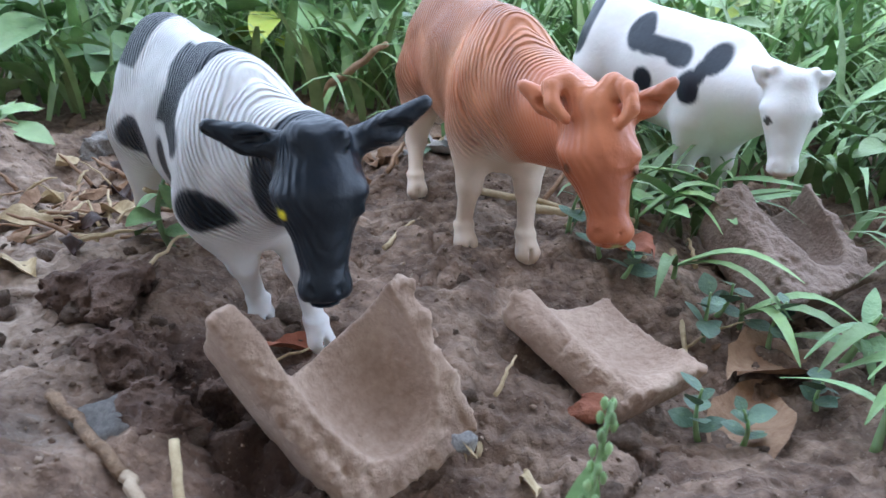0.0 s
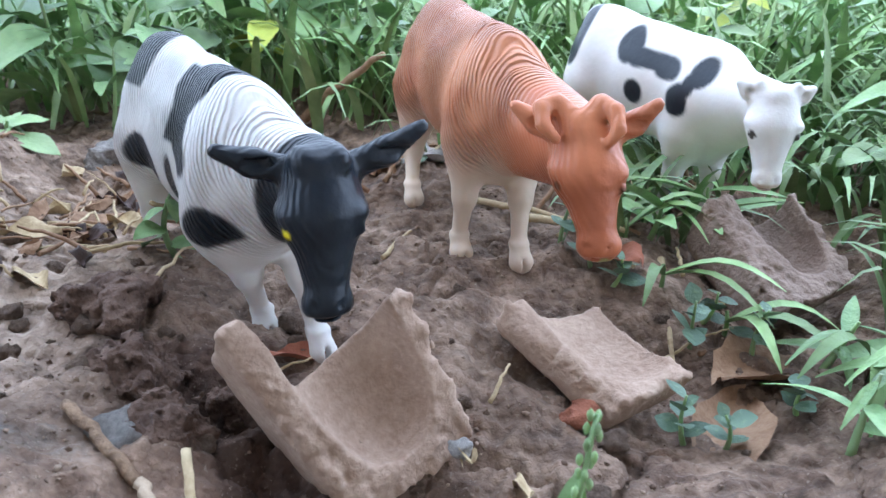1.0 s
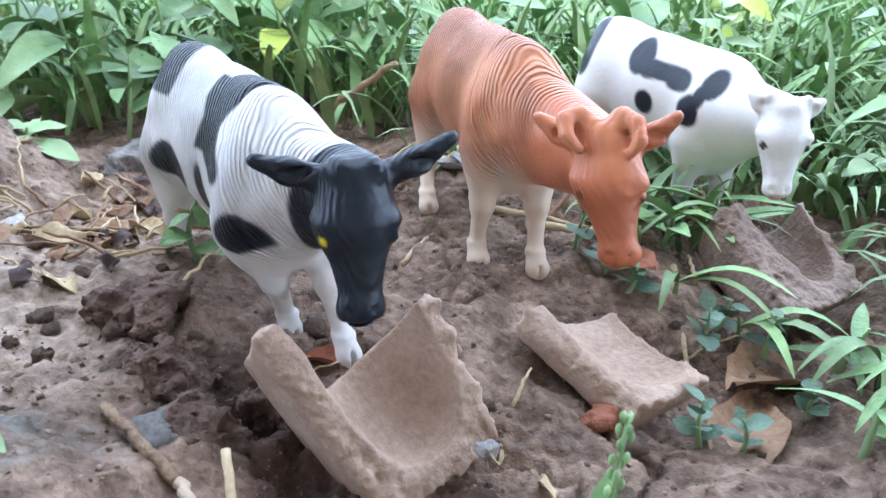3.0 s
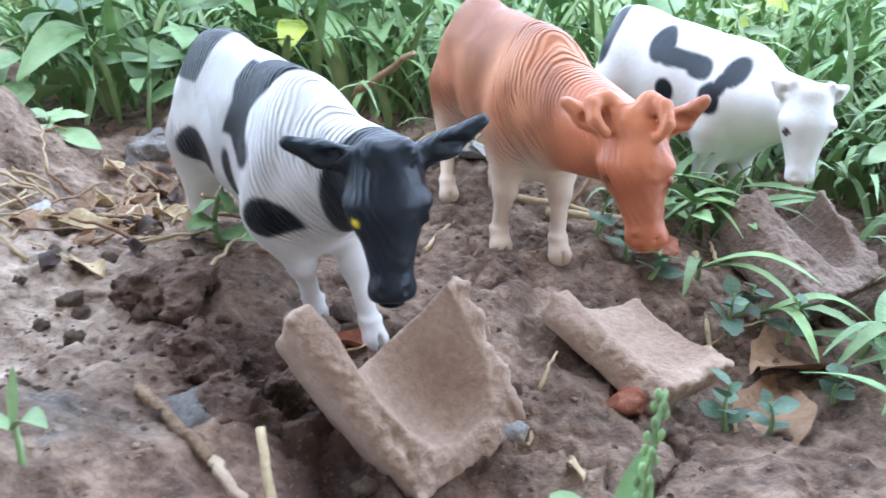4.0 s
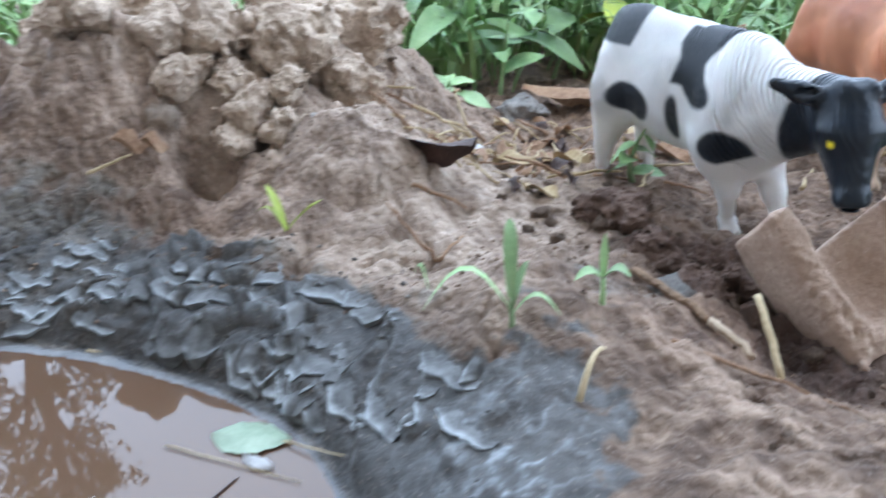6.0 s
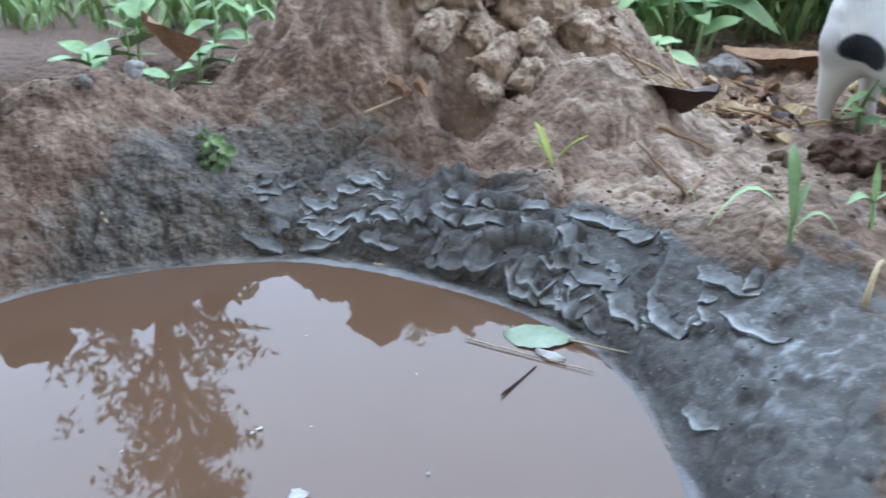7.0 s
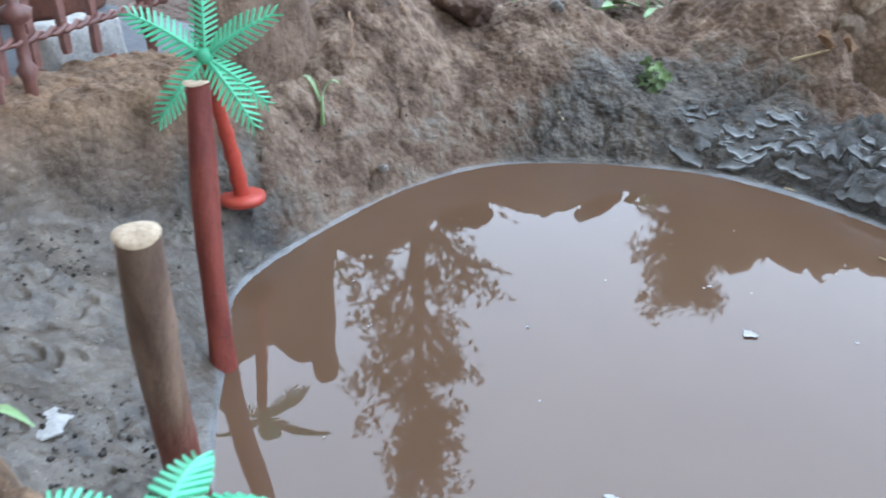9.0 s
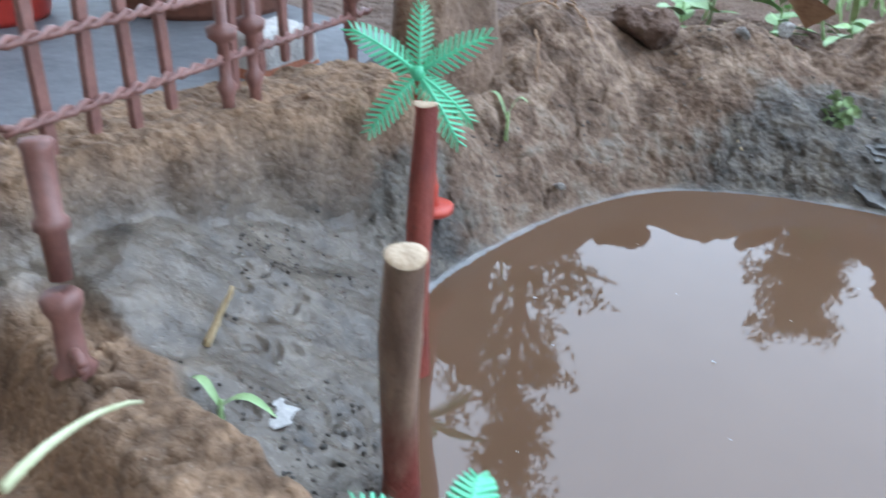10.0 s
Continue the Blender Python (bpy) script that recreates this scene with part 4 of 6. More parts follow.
GRASS = leaf_material("grass_green", (0.12, 0.22, 0.075), (0.31, 0.46, 0.20))
WEED = leaf_material("weed_green", (0.11, 0.22, 0.08), (0.27, 0.42, 0.19))
PALE_WEED = leaf_material("pale_green", (0.20, 0.33, 0.14), (0.33, 0.46, 0.22))
BLUE_LEAF = leaf_material("blue_green", (0.07, 0.13, 0.085), (0.15, 0.24, 0.15), 0.5)
YELLOW_LEAF = leaf_material("yellow_green", (0.30, 0.38, 0.05), (0.45, 0.50, 0.10))
STRAW = plain("dry_straw", (0.36, 0.26, 0.14), (0.62, 0.50, 0.31), 0.3, 0.75, 0.01, 0.05)
DEAD_LEAF = plain("dead_leaf", (0.20, 0.105, 0.055), (0.38, 0.24, 0.145), 0.4, 0.75, 0.02, 0.06)
DARK_LEAF = plain("dark_dead_leaf", (0.030, 0.015, 0.011), (0.075, 0.036, 0.026), 0.3, 0.6, 0.015, 0.05)
PALM_GREEN = plain("green_plastic", (0.07, 0.47, 0.25), (0.13, 0.60, 0.35), 0.6, 0.38, 0.003)
RED_PLASTIC = plain("red_plastic", (0.40, 0.045, 0.03), (0.56, 0.085, 0.055), 0.4, 0.4, 0.004)
FENCE_PLASTIC = plain("brown_plastic", (0.13, 0.054, 0.045), (0.24, 0.112, 0.092), 0.5, 0.45, 0.006)
STONE_GREY = plain("grey_stone", (0.13, 0.12, 0.11), (0.29, 0.27, 0.25), 0.2, 0.8, 0.02)
STONE_WHITE = plain("pale_stone", (0.28, 0.27, 0.26), (0.56, 0.54, 0.51), 0.3, 0.8, 0.02)
CLOD = plain("soil_clod", (0.31, 0.225, 0.165), (0.68, 0.55, 0.43), 0.3, 0.95, 0.06, 0.06)
EARTH = plain("earth_crumb", (0.115, 0.073, 0.050), (0.27, 0.185, 0.132), 0.3, 0.95, 0.05, 0.06)
TWIG_BARK = plain("twig_bark", (0.11, 0.065, 0.040), (0.34, 0.225, 0.140), 0.15, 0.85, 0.03, 0.04)
DARK_CLOD = plain("dark_clod", (0.070, 0.040, 0.029), (0.17, 0.108, 0.080), 0.3, 0.95, 0.06, 0.06)
TERRACOTTA = plain("terracotta", (0.24, 0.075, 0.04), (0.40, 0.15, 0.085), 0.6, 0.8, 0.02)
CONCRETE = plain("concrete", (0.075, 0.08, 0.09), (0.14, 0.147, 0.16), 1.5, 0.7, 0.02)
BROWN_POT = plain("brown_pot", (0.10, 0.035, 0.022), (0.19, 0.072, 0.045), 0.8, 0.7, 0.02)
RED_POT = plain("red_pot", (0.28, 0.02, 0.014), (0.38, 0.034, 0.022), 1.0, 0.4, 0.004)
FOAM = plain("pale_scum", (0.34, 0.33, 0.32), (0.58, 0.57, 0.55), 0.1, 0.5, 0.01)
BLOCKER_PAINT = plain("plaster", (0.42, 0.38, 0.33), (0.56, 0.52, 0.46), 8, 0.9, 0.02)
BARK_TREE = plain("tree_bark", (0.06, 0.045, 0.035), (0.14, 0.105, 0.08), 4, 0.95, 0.3)
TREE_LEAF = leaf_material("tree_leaf", (0.04, 0.06, 0.02), (0.09, 0.10, 0.03), 0.6)

FADED_LEAF = plain("faded_leaf", (0.22, 0.30, 0.20), (0.36, 0.44, 0.32), 0.4, 0.5, 0.01, 0.06)
PALE_STALK = plain("pale_stalk", (0.40, 0.42, 0.24), (0.56, 0.57, 0.38), 0.5, 0.7, 0.004)
rnd = random.Random(7)


def on_ground(x, y, sink=0.0):
    return (x, y, max(level(x, y), water_level(x, y)) - sink)


def bent(a, b, steps=6, sag=0.0, wob=0.0, seed=0):
    """Points from a to b with a bow and small wobbles."""
    r = random.Random(seed)
    a, b = Vector(a), Vector(b)
    long = (b - a).length
    out = []
    for n in range(steps + 1):
        t = n / steps
        p = a.lerp(b, t)
        p.z += sag * 4 * t * (1 - t)
        if 0 < n < steps:
            p += Vector((r.uniform(-1, 1), r.uniform(-1, 1), r.uniform(-0.5, 0.5))) * wob * long
        out.append(tuple(p))
    return out


# ---- round posts of barked wood ----
def post(top, foot, radius, seed, bark):
    r = random.Random(seed)
    top, foot = Vector(top), Vector(foot)
    lift = foot
    ob = holder("wooden_post", "round stick post with red-brown bark stuck in mud", "post", lift, "wooden posts")
    n, sides = 22, 18
    verts, faces = [], []
    axis = (top - foot).normalized()
    side = axis.orthogonal().normalized()
    other = axis.cross(side)
    low = -0.25
    for k in range(n):
        t = k / (n - 1)
        c = (top - foot) * (low + (1 - low) * t)
        c += (side * math.sin(t * 5 + seed) + other * math.cos(t * 4 + seed)) * 0.014
        rr = radius * (1.0 + 0.06 * math.sin(t * 9 + seed) + r.uniform(-0.025, 0.025) + 0.10 * (1 - t))
        for s in range(sides):
            a = 2 * math.pi * s / sides
            q = rr * (1 + 0.05 * math.sin(3 * a + t * 6 + seed) + r.uniform(-0.02, 0.02))
            verts.append(tuple(c + (side * math.cos(a) + other * math.sin(a)) * q))
    for k in range(n - 1):
        for s in range(sides):
            a, b = k * sides + s, k * sides + (s + 1) % sides
            faces.append((a, b, b + sides, a + sides))
    under("bark", mesh_of("bark", verts, faces, bark), ob)
    cut, cf = [], []
    for rr, up in ((1.0, 0.0), (0.97, 0.012), (0.6, 0.016), (0.2, 0.018)):
        for s in range(sides):
            a = 2 * math.pi * s / sides
            v = (top - foot) + axis * (up + 0.01 * math.sin(a * 2 + seed)) + (side * math.cos(a) + other * math.sin(a)) * radius * rr * (1.03 if rr == 1 else 1)
            cut.append(tuple(v))
    for k in range(3):
        for s in range(sides):
            a, b = k * sides + s, k * sides + (s + 1) % sides
            cf.append((a, b, b + sides, a + sides))
    cf.append(tuple(3 * sides + s for s in range(sides)))
    under("cut_end", mesh_of("cut_end", cut, cf, PALE_WOOD), ob, "pale sawn end grain")
    return ob


post((-8.14, -4.55, 2.13), (-8.46, -4.33, 0.0), 0.125, 1, GREY_BARK)
post((-9.75, -2.98, 2.33), (-9.62, -3.15, 0.24), 0.10, 2, BARK)


# ---- toy palms ----
def frond_mesh(seed):
    """A comb-leaved frond of length 1 along x, drooping at the tip."""
    r = random.Random(seed)
    pieces = []
    spine = []
    for k in range(13):
        t = k / 12
        spine.append((t * 0.96, 0.0, 0.30 * t - 0.42 * t * t))
    pieces.append(tube(spine, [0.032 - 0.018 * k / 12 for k in range(13)], 6))
    for k in range(12):
        t = 0.1 + 0.88 * k / 11
        x, z = t * 0.96, 0.30 * t - 0.42 * t * t
        size = 0.175 * math.sin(math.pi * min(1, 0.16 + 0.80 * t)) ** 0.7 + 0.02
        for side in (1, -1):
            tip = (x + 0.10 + 0.03 * t, side * size, z - 0.05 + r.uniform(-0.01, 0.01))
            a, b = (x - 0.024, 0.0, z), (x + 0.028, 0.0, z)
            w = 0.014
            v = [(a[0], 0, z + w), (b[0], 0, z + w), (tip[0] + 0.014, tip[1], tip[2] + w), (tip[0] - 0.014, tip[1], tip[2] + w),
                 (a[0], 0, z - w), (b[0], 0, z - w), (tip[0] + 0.014, tip[1], tip[2] - w), (tip[0] - 0.014, tip[1], tip[2] - w)]
            f = [(0, 1, 2, 3), (7, 6, 5, 4), (0, 4, 5, 1), (1, 5, 6, 2), (2, 6, 7, 3), (3, 7, 4, 0)]
            pieces.append((v, f if side > 0 else [q[::-1] for q in f]))
    return joined(pieces)


FROND = mesh_of("frond", *frond_mesh(3), PALM_GREEN, False)


def palm(foot, hub, fronds, base=True, crown=(0.0, 0.0, 1.0), label="toy palm tree with green fronds and red plastic trunk"):
    ob = holder("toy_palm", label, "toy palm", foot, "toy palms")
    rel = Vector(hub) - Vector(foot)
    pts, radii = [], []
    for k in range(19):
        t = k / 18
        pts.append(tuple(rel * t + Vector((0.02 * math.sin(t * 5), 0, 0))))
        radii.append((0.085 - 0.03 * t) * (1.12 if k % 3 == 0 else 0.95))
    under("trunk", mesh_of("trunk", *tube(pts, radii, 12), RED_PLASTIC), ob, "ringed red plastic trunk")
    if base:
        v, f = [], []
        prof = [(0.0, 0.05), (0.20, 0.05), (0.235, 0.03), (0.24, 0.0), (0.23, -0.04), (0.0, -0.04)]
        for rad, z in prof:
            for s in range(20):
                a = 2 * math.pi * s / 20
                v.append((rad * math.cos(a), rad * math.sin(a), z))
        for k in range(len(prof) - 1):
            for s in range(20):
                a, b = k * 20 + s, k * 20 + (s + 1) % 20
                f.append((b, a, a + 20, b + 20))
        under("base", mesh_of("base", v, f, RED_PLASTIC), ob, "round red foot plate")
    v, f = tube([tuple(rel + Vector((0, 0, z))) for z in (-0.05, 0.02, 0.07, 0.09)], [0.06, 0.085, 0.07, 0.02], 10)
    under("crown_knob", mesh_of("crown_knob", v, f, PALM_GREEN), ob)
    for heading, lift, scale in fronds:
        along = Euler((0, radians(-lift), radians(heading))).to_matrix() @ Vector((1, 0, 0))
        face = Vector(crown) - along * along.dot(Vector(crown))
        face.normalize()
        turn = Matrix((along, face.cross(along), face)).transposed().to_4x4()
        m = Matrix.Translation(rel * U) @ turn @ Matrix.Diagonal((scale, scale, scale, 1))
        under("frond", FROND, ob, "", m)
    return ob


palm((-11.0, -1.75, 0.66), (-10.85, -2.1, 2.2), [(38, 34, 0.76), (128, 76, 0.66), (218, 34, 0.78), (245, -46, 0.74), (10, -46, 0.76), (32, -34, 0.68)], crown=(0.62, -0.42, 0.55))
palm((-6.55, -5.5, 0.15), (-6.62, -5.56, 1.64), [(186, 6, 0.62), (128, 4, 0.62), (108, -22, 0.95), (48, 0, 0.72), (300, 0, 0.8), (240, 0, 0.8)], base=False,
     label="toy palm tree with green fronds at the water")


# ---- toy fence ----
def fence():
    ax, ay = -11.06, -5.5
    dx, dy = -0.40, 0.916
    turn = math.degrees(math.atan2(dy, dx))
    ob = holder("toy_fence", "brown plastic toy picket fence on a mud ridge", "toy fence", (ax, ay, 2.0), turn=turn)
    long = 4.9

    def strand(z, phase):
        pts = [(-0.3 + (long + 0.3) * k / 60, 0.035 * math.sin(k * 1.5 + phase), z + 0.03 * math.cos(k * 1.5 + phase)) for k in range(61)]
        return tube(pts, 0.028, 6)

    for z in (0.36, 0.94, 1.5):
        under("rail", mesh_of("rail", *joined([strand(z, 0), strand(z, math.pi)]), FENCE_PLASTIC), ob, "twisted rope-like rail")

    prof = [(-0.046, -0.032), (0.046, -0.032), (0.046, 0.032), (-0.046, 0.032)]
    v, f = [], []
    for z, w in ((0.0, 0.8), (0.05, 1.0), (1.6, 1.0), (1.72, 0.8), (1.76, 0.4)):
        v += [(x * w, y * w, z) for x, y in prof]
    for k in range(4):
        for s in range(4):
            a, b = 4 * k + s, 4 * k + (s + 1) % 4
            f.append((a, b, b + 4, a + 4))
    f += [(3, 2, 1, 0), (16, 17, 18, 19)]
    picket = mesh_of("picket", v, f, FENCE_PLASTIC, False)
    for k in range(11):
        x = 0.1 + 0.44 * k
        if k in (4, 9):
            continue
        under("picket", picket, ob, "", pose(x * U, 0.05 * U, (0.06 + 0.05 * math.sin(k * 2.1)) * U, 0, 2.5 * math.sin(k * 1.7), 0))
    turned = [(-0.35, 0.05), (0.0, 0.065), (0.1, 0.10), (0.16, 0.06), (0.5, 0.06), (0.56, 0.14), (0.64, 0.15), (0.68, 0.06), (1.2, 0.06), (1.3, 0.12), (1.75, 0.07), (1.85, 0.02)]
    stake = mesh_of("stake", *tube([(0, 0, z) for z, _ in turned], [r for _, r in turned], 10), FENCE_PLASTIC)
    for x in (2.12, 2.55, 4.5):
        under("stake", stake, ob, "turned post with a collar", pose(x * U, 0, 0.0))
    return ob


fence()


def turned_stub():
    foot = (-9.98, -5.89, 0.93)
    ob = holder("fence_stub", "brown plastic turned post standing in the mud ridge", "fence post", foot)
    low = [(-0.1, 0.10), (0.0, 0.12), (0.06, 0.15), (0.12, 0.10), (0.42, 0.09), (0.5, 0.13), (0.58, 0.14), (0.62, 0.10), (0.60, 0.07), (0.5, 0.06)]
    lean = Vector((-0.12, 0.04, 0))
    under("socket", mesh_of("socket", *tube([tuple(lean * z + Vector((0, 0, z))) for z, _ in low], [r for _, r in low], 14), FENCE_PLASTIC), ob)
    ring = [(0.16 + 0.07 * math.cos(a), -0.02, 0.2 + 0.07 * math.sin(a)) for a in [math.pi * 2 * k / 14 for k in range(15)]]
    under("ring", mesh_of("ring", *tube(ring, 0.035, 8), FENCE_PLASTIC), ob)
    up = [(0.66, 0.075), (0.98, 0.085), (1.0, 0.115), (1.06, 0.115), (1.09, 0.085), (1.5, 0.095), (1.56, 0.11), (1.58, 0.09)]
    under("shaft", mesh_of("shaft", *tube([tuple(Vector((-0.16, 0.06, 0)) * z + Vector((-0.03, 0.03, z))) for z, _ in up], [r for _, r in up], 14), FENCE_PLASTIC), ob)
    return ob


turned_stub()


# ---- leaves and plants ----
def leaf_mesh(name, long, wide, material, fold=0.25, droop=0.3, point=1.0, wave=0.0, seed=0):
    """A blade along x with a midrib fold, from the stalk at the origin."""
    r = random.Random(seed)
    v, f = [], []
    n = 9
    for k in range(n):
        t = k / (n - 1)
        w = wide / 2 * math.sin(math.pi * t**point) ** 0.8 if 0 < k < n - 1 else 0.012
        z = -droop * long * t * t
        for s in (-1, -0.5, 0, 0.5, 1):
            v.append((long * t, w * s, z + fold * w * abs(s) + wave * wide * math.sin(t * 9 + 2 * s) * abs(s)))
    for k in range(n - 1):
        for s in range(4):
            a = k * 5 + s
            f.append((a, a + 5, a + 6, a + 1))
    return mesh_of(name, v, f, material)


OVAL = [leaf_mesh("leaf", 1.0, 0.55, WEED, 0.25, 0.25, 0.85, 0.04, k) for k in range(2)] + [leaf_mesh("leaf", 1.0, 0.42, WEED, 0.3, 0.45, 0.8, 0.05, 5)]
PALE = [leaf_mesh("leaf", 1.0, 0.5, PALE_WEED, 0.2, 0.2, 0.85, 0.05, 8)]
LANCE = [leaf_mesh("leaf", 1.0, 0.2, WEED, 0.35, d, 0.7, 0.02, 9) for d in (0.15, 0.45)]
ROUND = [leaf_mesh("leaf", 0.32, 0.26, BLUE_LEAF, 0.12, 0.1, 0.95, 0.0, 4)]
YELLOW = [leaf_mesh("leaf", 1.0, 0.45, YELLOW_LEAF, 0.2, 0.3, 0.85, 0.05, 3)]


def weed(at, tall, leaves, size, shapes, seed, label, lean=(0, 0), thick=0.035, spread=(-15, 50), low=0.25, group="weeds"):
    r = random.Random(seed)
    at = (at[0], at[1], level(at[0], at[1]) - 0.03) if len(at) == 2 else at
    ob = holder("weed", label, "weed", at, group)
    bend = (r.uniform(-0.15, 0.15), r.uniform(-0.15, 0.15))
    stem = [((lean[0] * t + bend[0] * math.sin(3 * t)) * tall, (lean[1] * t + bend[1] * math.sin(2.5 * t)) * tall, tall * t) for t in [k / 7 for k in range(8)]]
    under("stem", mesh_of("stem", *tube(stem, [thick * (1.1 - 0.7 * k / 7) for k in range(8)], 6), PALE_WEED), ob)
    for k in range(leaves):
        t = low + (1 - low) * (k + 0.5) / leaves
        i = min(int(t * 7), 6)
        p = Vector(stem[i]).lerp(Vector(stem[i + 1]), t * 7 - i)
        s = size * r.uniform(0.65, 1.15) * (1.1 - 0.4 * t)
        m = Matrix.Translation(p * U) @ Euler((radians(r.uniform(-25, 25)), radians(-r.uniform(*spread)), radians(k * 137.5 + r.uniform(-25, 25)))).to_matrix().to_4x4() @ Matrix.Diagonal((s, s, s, 1))
        under("leaf", r.choice(shapes), ob, "", m)
    return ob


def blades(spots, material, seed, tall, wide, droop=(0.2, 0.9)):
    """Grass blades, one joined mesh: each spot x, y, count, radius."""
    r = random.Random(seed)
    v, f = [], []
    for x, y, count, rad in spots:
        xs = [(x + r.gauss(0, rad), y + r.gauss(0, rad)) for _ in range(count)]
        zs = ground_height(np.array([q[0] for q in xs]), np.array([q[1] for q in xs]))
        for (bx, by), bz in zip(xs, zs):
            if bz < 0.05:
                continue
            h, w, dr, a = r.uniform(*tall), r.uniform(*wide), r.uniform(*droop), r.uniform(0, 2 * math.pi)
            out = r.uniform(0.05, 0.5)
            base = len(v)
            for k in range(7):
                t = k / 6
                run = h * (out * t + dr * 0.6 * t * t)
                up = h * (t - dr * 0.75 * t * t * t)
                ww = w * (1 - t**2.2) * (0.6 + 0.8 * min(1, 4 * t)) / 1.4
                cx, cy, cz = bx + run * math.cos(a), by + run * math.sin(a), bz - 0.04 + up
                px, py = -math.sin(a) * ww, math.cos(a) * ww
                v += [(cx + px, cy + py, cz + ww * 0.4), (cx, cy, cz), (cx - px, cy - py, cz + ww * 0.4)]
            for k in range(6):
                q = base + 3 * k
                f += [(q, q + 1, q + 4, q + 3), (q + 1, q + 2, q + 5, q + 4)]
    return v, f


def scatter(n, x0, x1, y0, y1, count, rad, seed, keep=lambda x, y: True):
    r = random.Random(seed)
    out = []
    while len(out) < n:
        x, y = r.uniform(x0, x1), r.uniform(y0, y1)
        if keep(x, y):
            out.append((x, y, count, rad))
    return out


# grass behind the cows, and far grass beyond it
thing("grass", mesh_of("grass", *blades(scatter(190, -7, 11, 10.3, 19, 22, 0.5, 2, lambda x, y: not (x < -1 and y < 11.2)), GRASS, 5, (0.9, 2.6), (0.035, 0.10)), GRASS),
      "dense green grass growing behind the toy cows", "grass", kind="stuff")
thing("grass", mesh_of("grass", *blades(scatter(150, -16, 22, 19, 34, 14, 1.0, 3), GRASS, 6, (1.8, 4.2), (0.07, 0.2)), GRASS),
      "tall far grass at the edge of the yard", "grass", kind="stuff")
thing("grass", mesh_of("grass", *blades(scatter(44, -22, -9, 11.0, 19, 14, 0.6, 4), GRASS, 8, (0.8, 2.2), (0.04, 0.10)), GRASS),
      "rough green grass behind the mud bank", "grass", kind="stuff")
# grass on the cows' right hand
thing("grass", mesh_of("grass", *blades(scatter(34, 2.2, 6.5, 7.6, 10.2, 14, 0.3, 9, lambda x, y: x > 4.0 or y > 8.2) + scatter(16, 4.2, 6, 3.6, 6.8, 12, 0.3, 12) + [(1.55, 7.2, 10, 0.2), (2.0, 7.4, 12, 0.2), (2.3, 7.5, 8, 0.12)], GRASS, 7, (0.5, 1.5), (0.03, 0.075), (0.4, 1.0)), GRASS),
      "arching green grass beside the clay troughs", "grass", kind="stuff")

k = 0
for x, y, tall, n, size, shapes in [(-5.1, 11.0, 2.9, 9, 1.1, OVAL), (-5.9, 11.6, 2.6, 9, 1.0, OVAL), (-4.4, 11.4, 2.4, 8, 1.2, OVAL), (-3.6, 11.9, 2.5, 9, 1.2, OVAL),
                                    (-2.7, 12.4, 2.4, 8, 1.1, YELLOW), (-2.0, 12.4, 2.6, 9, 1.2, OVAL), (-1.1, 12.2, 2.3, 8, 1.1, OVAL), (-0.3, 12.0, 2.2, 8, 1.0, LANCE),
                                    (0.6, 12.4, 2.2, 8, 1.1, OVAL), (2.3, 12.6, 2.4, 9, 1.2, OVAL), (3.4, 11.8, 1.9, 9, 0.9, PALE), (5.0, 12.2, 2.4, 10, 1.1, LANCE),
                                    (-7.0, 11.2, 2.4, 8, 1.2, OVAL), (-4.7, 12.6, 3.2, 10, 1.5, LANCE), (-6.6, 13.0, 3.2, 9, 1.5, OVAL), (-3.0, 13.6, 3.0, 9, 1.4, OVAL),
                                    (-1.4, 13.8, 3.1, 9, 1.3, PALE), (1.4, 14.0, 3.0, 9, 1.3, OVAL), (3.8, 14.0, 2.8, 9, 1.3, YELLOW), (6.3, 13.6, 2.8, 9, 1.3, OVAL),
                                    (-8.6, 12.0, 2.6, 8, 1.2, OVAL), (-4.3, 10.3, 1.2, 6, 0.9, OVAL), (-5.6, 10.5, 1.4, 7, 1.0, OVAL), (-12.5, 8.6, 1.6, 8, 0.9, OVAL), (-14.2, 8.8, 1.7, 8, 1.0, OVAL),
                                    (-13.4, 7.6, 1.0, 6, 0.7, LANCE), (-11.4, 8.4, 1.2, 6, 0.7, LANCE), (5.2, 9.0, 1.6, 8, 0.9, OVAL), (6.2, 10.4, 2.0, 8, 1.1, OVAL)]:
    k += 1
    weed((x, y), tall, n, size, shapes, 100 + k, "leafy green weed growing in rough grass", (rnd.uniform(-0.15, 0.15), rnd.uniform(-0.15, 0.1)))

# low plants by the cows
weed((-4.75, 8.6), 0.25, 5, 0.85, PALE, 31, "flat pale green weed lying on the soil", spread=(-5, 12), low=0.3)
weed((-2.25, 6.35), 0.75, 6, 0.5, OVAL, 32, "small green weed beside the black-headed cow", (0.1, -0.3), spread=(-20, 30))
weed((4.9, 8.3), 0.7, 6, 0.95, PALE, 33, "pale broad-leaved weed in the grass", (-0.2, -0.2), spread=(-5, 30))
weed((3.0, 5.35), 0.5, 6, 0.75, LANCE, 34, "creeping weed with lance-shaped green leaves", (0.3, -0.2), spread=(-10, 25))
weed((2.75, 4.3), 0.6, 5, 0.7, LANCE, 35, "drooping green weed on bare soil", (0.2, 0.1), spread=(-30, 20))
weed((3.4, 4.6), 0.8, 7, 0.85, LANCE, 36, "leafy green weed beside a clay trough", (-0.1, -0.2), spread=(-20, 30))
weed((2.55, 7.6), 0.6, 6, 1.1, LANCE, 37, "grassy green weed under a toy cow", (0.1, -0.2), spread=(0, 40))
